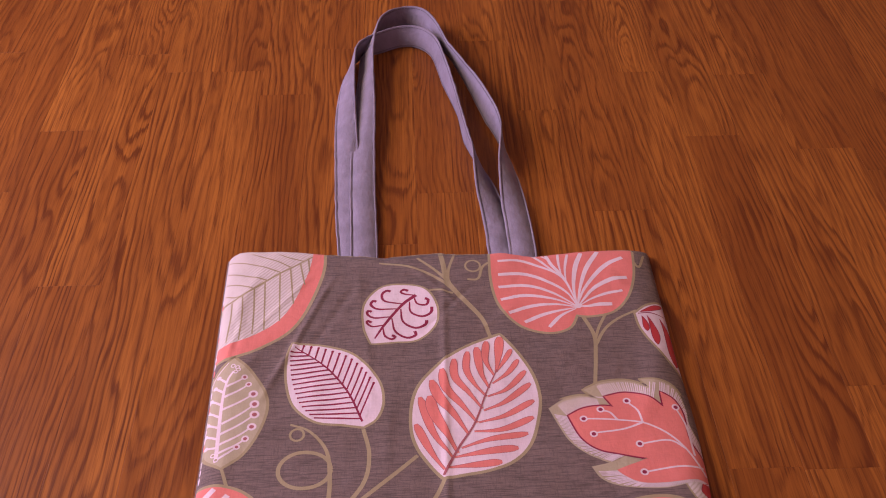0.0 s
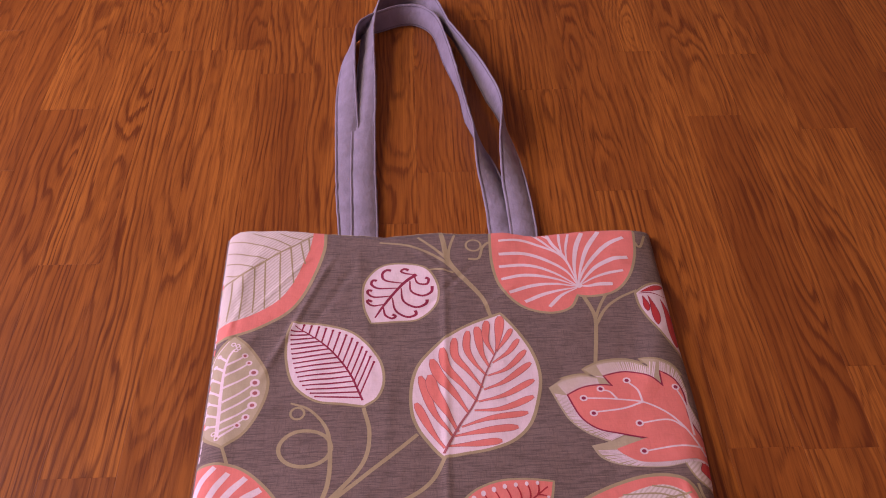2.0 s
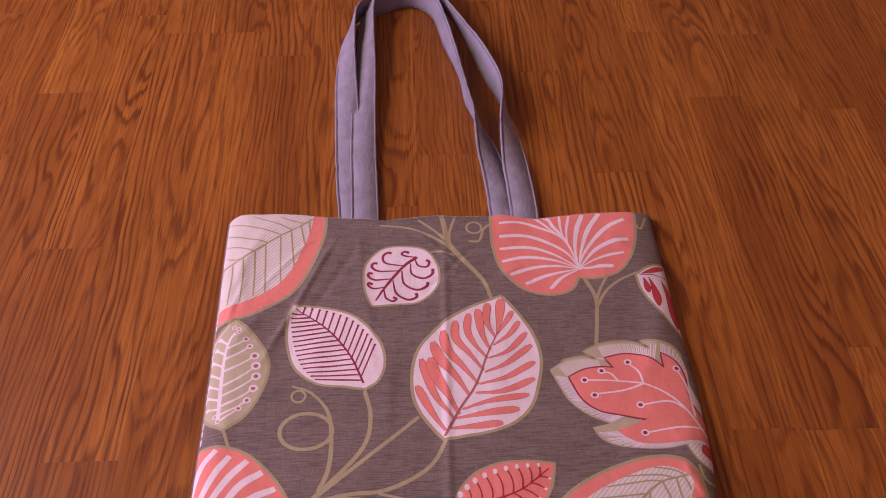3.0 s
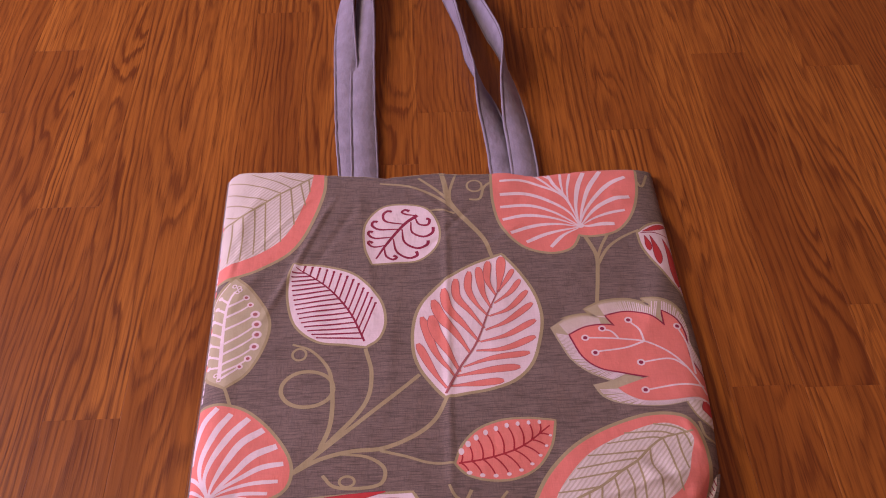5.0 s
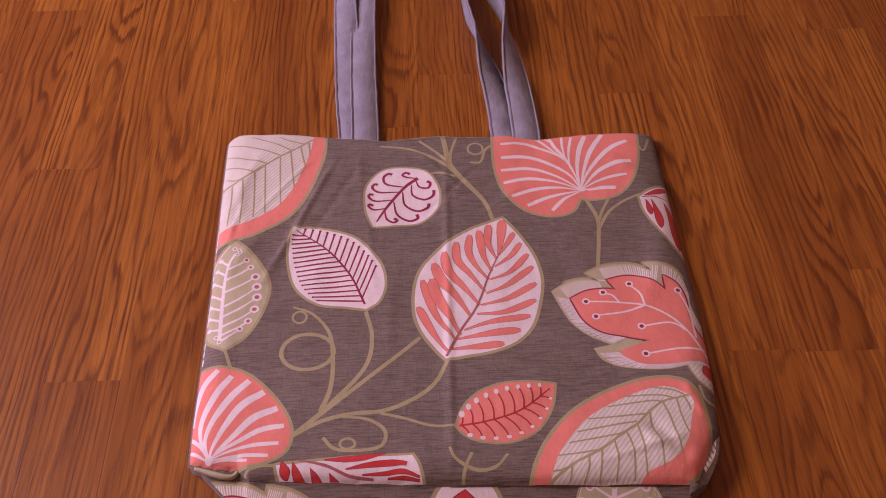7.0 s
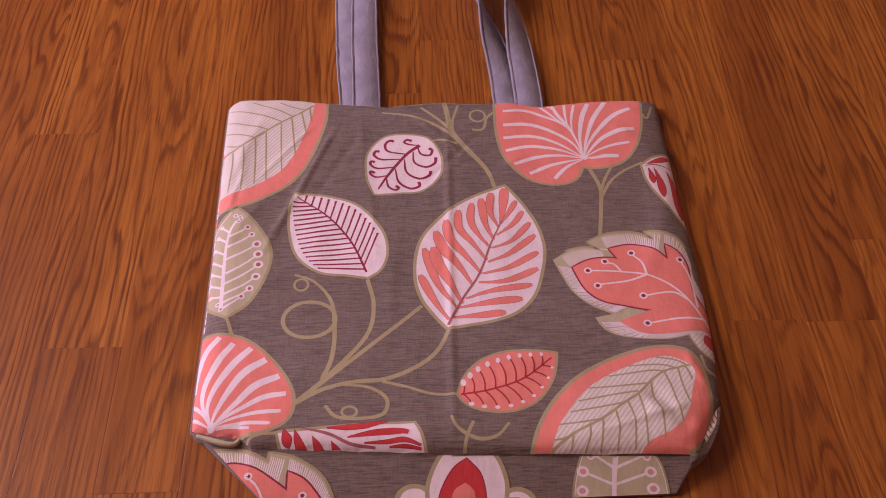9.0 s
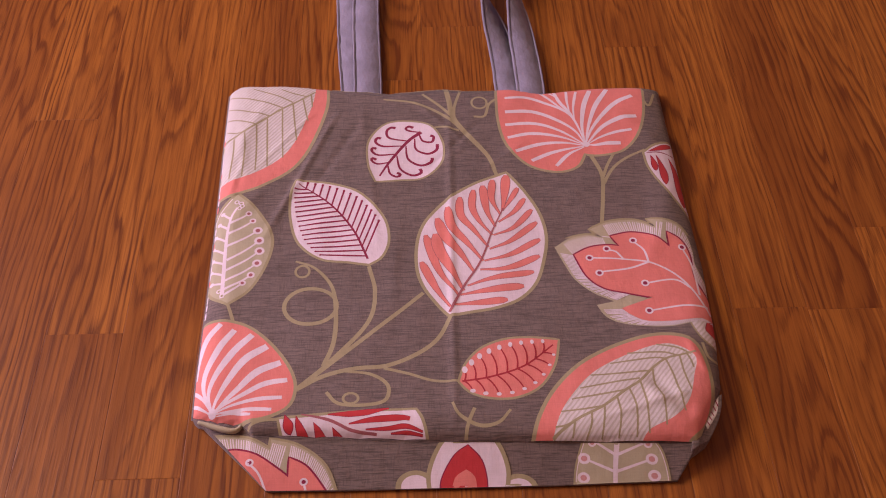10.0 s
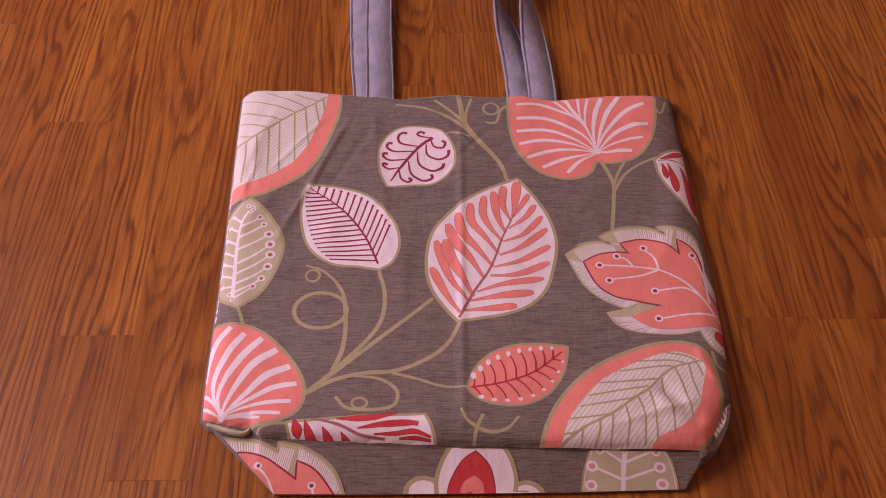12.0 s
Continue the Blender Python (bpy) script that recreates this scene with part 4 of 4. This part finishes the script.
def base_flame():
    ink = Ink(*BASE, lift=0.4)
    for p in ((-33.0, -230.0), (39.0, -235.0)):
        ink.disc(p, 14.0, TAN, 0.9)
        ink.disc(p, 10.0, WHITE, 0.9)
    out = outline([(-21.0, -239.0), (-22.0, -221.0), (-16.0, -203.0), (-6.0, -188.0)], [(-6.0, -188.0), (18.0, -188.0)], [(18.0, -188.0), (27.0, -203.0), (31.0, -221.0), (28.0, -240.0)], [(28.0, -240.0), (-21.0, -239.0)])
    ink.fill(grown(out, 3.2), TAN)
    ink.fill(out, WHITE)
    heart = outline([(5.0, -199.0), (-5.0, -207.0), (-14.0, -224.0), (-16.0, -239.0)], [(-16.0, -239.0), (16.0, -240.0)], [(16.0, -240.0), (17.0, -227.0), (14.0, -211.0), (5.0, -199.0)])
    ink.fill(grown(heart, 0.9), WINE)
    ink.fill(heart, RED)
    ink.fill(outline([(3.0, -218.0), (-5.0, -224.0), (-9.0, -239.0)], [(-9.0, -239.0), (10.0, -240.0)], [(10.0, -240.0), (9.0, -224.0), (3.0, -218.0)]), CORAL)
    ink.done("flower_print", "white flower with a red heart")


def base_ringed():
    ink = Ink(*BASE, lift=0.4)
    out = outline([(78.0, -242.0), (82.0, -218.0), (91.0, -193.0)], [(91.0, -193.0), (134.0, -194.0)], [(134.0, -194.0), (142.0, -208.0), (144.0, -231.0), (140.0, -244.0)], [(140.0, -244.0), (78.0, -242.0)])
    ink.fill(grown(out, 2.2), TAN)
    ink.fill(grown(out, 0.6), WHITE)
    ink.fill(out, TAN_PALE)
    ink.stroke([(113.0, -194.0), (109.0, -216.0), (106.0, -238.0)], WHITE, (4.0, 3.0))
    for a, b in (((110.0, -210.0), (95.0, -198.0)), ((108.0, -223.0), (87.0, -212.0)), ((110.0, -210.0), (134.0, -200.0)), ((108.0, -223.0), (135.0, -214.0))):
        ink.stroke([a, b], WHITE, (2.4, 1.6))
    for p, r in (((87.0, -212.0), 4.4), ((85.0, -227.0), 4.4), ((94.0, -200.0), 3.0), ((135.0, -214.0), 4.4), ((135.0, -227.0), 4.6), ((134.0, -202.0), 3.2)):
        ink.ring(p, r, WHITE, PINK)
    ink.done("leaf_print", "tan leaf with white ribs ending in rings")


base_lobed()
base_flame()
base_ringed()


def seam_edge():
    """The print of the back that shows in bits along the side seam."""
    for k in range(26):
        y = 122.0 - 8.0 * k
        ink = Ink(*FRONT, lift=0.3)
        mat = (WHITE, HATCH, CORAL, WHITE, TAN_PALE)[k * 7 % 5]
        ink.stroke([(read(LEFT_X, v) + 0.8, v) for v in (y, y - 3.0, y - 6.0 - k % 3 * 0.5)], mat, (0.8, 1.6, 0.9), "edge")
        ink.done("edge_print", "pale print along the side seam")


seam_edge()

# the gusset pushed out at the corner
def gusset_xy(u, v):
    low = lerp((164.0, -209.0), (178.0, -201.0), u)
    high = lerp((174.0, -169.0), (195.0, -163.0), u)
    p = lerp(low, high, v)
    return p[0] + 3.0 * math.sin(math.pi * v) * u, p[1]


def gusset_z(x, y):
    return 5.2 + 1.5 * noise.noise(Vector((x / 14, y / 14, 1.0)))


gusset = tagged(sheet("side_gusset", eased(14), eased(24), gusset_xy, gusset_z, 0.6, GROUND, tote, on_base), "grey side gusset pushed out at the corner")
ink = Ink(gusset_z, (), on_base, 0.3)
ink.fill(outline([(177.0, -185.0), (184.0, -173.0), (192.0, -165.0)], [(192.0, -165.0), (188.0, -179.0), (179.0, -192.0)], [(179.0, -192.0), (177.0, -185.0)]), HATCH)
for k in range(5):
    ink.stroke([lerp((179.0, -184.0), (189.0, -168.0), k / 4), lerp((181.0, -189.0), (190.0, -173.0), k / 4)], WINE, (0.8, 0.8))
ink.done("leaf_print", "cream leaf with wine-red hatching")

# the corner of the boxed bottom, tucked in with a rolled edge
def corner_roll():
    path = curve_through([(-186, -184, 21.0), (-180, -186, 20.5), (-171, -189, 20.0), (-162, -191, 19.5), (-158, -190, 19.0), (-156, -186, 18.5), (-159, -183, 18.0)], 1.5)
    bm = bmesh.new()
    rings = []
    for i, p in enumerate(path):
        t = Vector(path[min(i + 1, len(path) - 1)] - path[max(i - 1, 0)]).normalized()
        side = Vector((t.y, -t.x, 0)).normalized()
        up = side.cross(t)
        r = 2.6 * math.sin(math.pi * (0.12 + 0.8 * i / (len(path) - 1))) ** 0.6
        rings.append([bm.verts.new((Vector(p) + (side * math.cos(a) * 0.8 + up * math.sin(a)) * r) / 1000) for a in (k * math.pi / 5 for k in range(10))])
    for a, b in zip(rings, rings[1:]):
        for k in range(10):
            bm.faces.new((a[k], a[(k + 1) % 10], b[(k + 1) % 10], b[k]))
    bm.faces.new(rings[0])
    bm.faces.new(rings[-1])
    bmesh.ops.recalc_face_normals(bm, faces=bm.faces)
    tagged(finish("corner_fold", bm, TAN_PALE, tote), "rolled tan edge of the tucked corner")


corner_roll()

# the back's print showing over the top hem
for pts, mat in (([(-50.0, 172.0), (-25.0, 174.0), (4.0, 177.0)], TAN_PALE), ([(-199.0, 167.0), (-198.0, 180.0), (-189.0, 184.0)], CORAL), ([(129.0, 171.0), (156.0, 174.0)], WHITE)):
    ink = Ink(lambda x, y: 4.2, ())
    ink.stroke(pts, mat, (1.6, 2.2, 1.6))
    ink.done("edge_print", "print of the back showing over the top edge")


# the hem along the top: a pale edge and a line of thread below it
for x0, x1, down, mat, width in ((-104.0, -58.0, 0.7, TAN_PALE, 0.9), (-46.0, 46.0, 0.7, TAN_PALE, 1.1), (-108.0, 48.0, 4.5, THREAD, 0.5)):
    ink = Ink(*FRONT, lift=0.35)
    ink.stroke([(x, read(TOP_Y, x) - down - 0.3 * math.sin(x / 5.0)) for x in np.linspace(x0, x1, 24)], mat, (0.3, width, 0.6 * width, width, 0.3))
    ink.done("hem_stitching", "pale hem line along the top edge")

# ---- the straps ----
STRAP_WIDTH, STRAP_THICK = 27.0, 2.4


def strap(name, pts, rolls, lift, label):
    """A flat handle swept along pts; rolls: how far along the way, and the degrees that it stands up on edge there."""
    path = curve_through(pts, 3.0)
    n = len(path)
    bm = bmesh.new()
    seam = bmesh.new()
    prof = [(-1, -0.35), (-1.0, 0.3), (-0.95, 0.62), (-0.88, 0.55), (-0.81, 0.0), (-0.74, 0.45), (0.0, 0.56), (0.74, 0.5), (0.81, 0.08), (0.88, 0.5), (0.98, 0.2), (1, -0.35), (0.93, -0.5), (0, -0.5), (-0.93, -0.5)]
    rings, frames = [], []
    for i, p in enumerate(path):
        s = i / (n - 1)
        t = path[min(i + 1, n - 1)] - path[max(i - 1, 0)]
        t = t / np.linalg.norm(t)
        a = radians(np.interp(s, [r[0] for r in rolls], [r[1] for r in rolls]))
        side = Vector((t[1], -t[0], 0))
        across = side * math.cos(a) + Vector((0, 0, math.sin(a)))
        up = Vector((0, 0, math.cos(a))) - side * math.sin(a)
        wob = noise.noise(Vector((s * 9, lift, 2.0))) * 0.8
        z = lift + abs(math.sin(a)) * STRAP_WIDTH / 2 + 0.5 * STRAP_THICK + max(0.0, wob)
        c = Vector((p[0], p[1], z))
        pucker = noise.noise(Vector((s * 75, lift * 3, 7.0))) * 0.7
        rings.append([bm.verts.new((c + across * (u * STRAP_WIDTH / 2 + 0.8 * pucker) + up * (w * STRAP_THICK + (pucker + noise.noise(Vector((s * 55, u * 1.3, lift))) * 0.9 * (1 - u * u) if w > 0 else 0))) / 1000) for u, w in prof])
        frames.append((c, across, up, pucker))
    for r, q in zip(rings, rings[1:]):
        for j in range(len(prof)):
            k = (j + 1) % len(prof)
            bm.faces.new((r[j], r[k], q[k], q[j]))
    bm.faces.new(rings[0])
    bm.faces.new(rings[-1][::-1])
    bmesh.ops.recalc_face_normals(bm, faces=bm.faces)
    ob = tagged(finish(name, bm, STRAP, tote), label)
    # topstitching, one short raised stitch a step, along both edges and both faces
    for (c, ac, up, pk), (d, _, _, _) in zip(frames, frames[1:]):
        e = c + (d - c) * 0.75
        for u in (-0.81, 0.81):
            for face in (0.12 * STRAP_THICK + pk, -0.56 * STRAP_THICK):
                m = ac * (u * STRAP_WIDTH / 2)
                h = up * face
                q = [c + m + h - ac * 0.35, e + m + h - ac * 0.35, e + m + h + ac * 0.3, c + m + h + ac * 0.3]
                lo = [seam.verts.new(v / 1000) for v in q]
                hi = [seam.verts.new((v + up * math.copysign(0.3, face)) / 1000) for v in q]
                seam.faces.new(hi)
                for i in range(4):
                    seam.faces.new((lo[i], lo[(i + 1) % 4], hi[(i + 1) % 4], hi[i]))
    bmesh.ops.recalc_face_normals(seam, faces=seam.faces)
    finish("stitching", seam, THREAD, ob, False)
    return ob


strap("strap", [(-73.0, 146.0), (-71.0, 181.0), (-73.0, 246.0), (-75.0, 332.0), (-74.0, 417.0), (-74.0, 487.0), (-72.0, 547.0), (-59.0, 598.0), (-30.0, 618.0), (-7.0, 613.0), (10.0, 581.0), (27.0, 531.0), (49.0, 464.0), (65.0, 405.0), (74.0, 361.0), (77.0, 305.0), (80.0, 248.0), (82.0, 204.0), (82.0, 171.0), (80.0, 139.0)],
      ((0, 0), (0.1, 0), (0.187, 7), (0.273, 27), (0.343, 45), (0.4, 54), (0.452, 72), (0.486, 98), (0.51, 106), (0.546, 102), (0.6, 80), (0.65, 92), (0.7, 108), (0.74, 112), (0.777, 96), (0.833, 49), (0.89, 11), (0.94, 2), (1, 0)), 4.2, "grey-lilac cotton handle looped and twisted on edge")
strap("strap", [(-81.0, 146.0), (-83.0, 182.0), (-88.0, 247.0), (-92.0, 333.0), (-96.0, 424.0), (-94.0, 494.0), (-84.0, 541.0), (-53.0, 566.0), (-29.0, 577.0), (-8.0, 572.0), (9.0, 545.0), (20.0, 483.0), (31.0, 418.0), (37.0, 363.0), (47.0, 316.0), (55.0, 268.0), (61.0, 222.0), (62.0, 172.0), (61.0, 140.0)],
      ((0, 0), (0.11, 2), (0.203, 8), (0.302, 30), (0.378, 56), (0.431, 84), (0.469, 104), (0.521, 110), (0.555, 104), (0.624, 106), (0.66, 97), (0.7, 89), (0.75, 93), (0.785, 84), (0.808, 68), (0.861, 26), (0.911, 6), (0.965, 0), (1, 0)), 0.4, "grey-lilac cotton handle lying under the other one")


# ---- the floor strips ----
STRIP = 0.06
JOINTS = {
    -8: (0.023,), -7: (0.132,), -6: (-0.124,), -5: (0.250, -0.369), -4: (0.249, -0.496), -3: (0.195,),
    -2: (0.296,), -1: (0.62,), 0: (0.002,), 1: (0.307,), 2: (0.150,), 3: (-0.035,), 4: (0.226, -0.360),
    5: (0.091, -0.363), 6: (0.215, -0.278), 7: (0.062,),
}
rng = random.Random(5)


def strip_mesh(bm, x0, x1, y0, y1, z):
    """One strip with eased edges."""
    e = 0.0003
    lo = [(x0, y0), (x1, y0), (x1, y1), (x0, y1)]
    hi = [(x0 + e, y0 + e), (x1 - e, y0 + e), (x1 - e, y1 - e), (x0 + e, y1 - e)]
    v = [[bm.verts.new((x, y, h)) for x, y in c] for c, h in ((lo, -0.012), (lo, z - 0.00015), (hi, z))]
    bm.faces.new(v[2])
    for a, b in ((v[0], v[1]), (v[1], v[2])):
        for i in range(4):
            j = (i + 1) % 4
            bm.faces.new((a[i], a[j], b[j], b[i]))


far = bmesh.new()
for col in range(-33, 33):
    x0, x1 = col * STRIP + 0.0035, (col + 1) * STRIP + 0.0035
    marks = sorted(JOINTS.get(col, (rng.uniform(-0.4, 0.2),)))
    while marks[-1] < 2.7:
        marks.append(marks[-1] + rng.uniform(0.4, 0.75))
    while marks[0] > -2.6:
        marks.insert(0, marks[0] - rng.uniform(0.4, 0.75))
    for a, b in zip(marks, marks[1:]):
        y0, y1 = max(a, -2.6), min(b, 2.7)
        if y1 - y0 < 0.01:
            continue
        g = 0.00004
        if -14 <= col <= 14 and y1 > -1.2 and y0 < 1.3:
            mid = ((x0 + x1) / 2, (y0 + y1) / 2)
            sb = bmesh.new()
            strip_mesh(sb, x0 + g - mid[0], x1 - g - mid[0], y0 + g - mid[1], y1 - g - mid[1], rng.uniform(-0.0001, 0.0))
            ob = finish("plank", sb, OAK, room_floor, False)
            ob.location = (*mid, 0)
        else:
            strip_mesh(far, x0 + g, x1 - g, y0 + g, y1 - g, 0)
tagged(finish("far_planks", far, OAK, room_floor, False), kind="stuff")
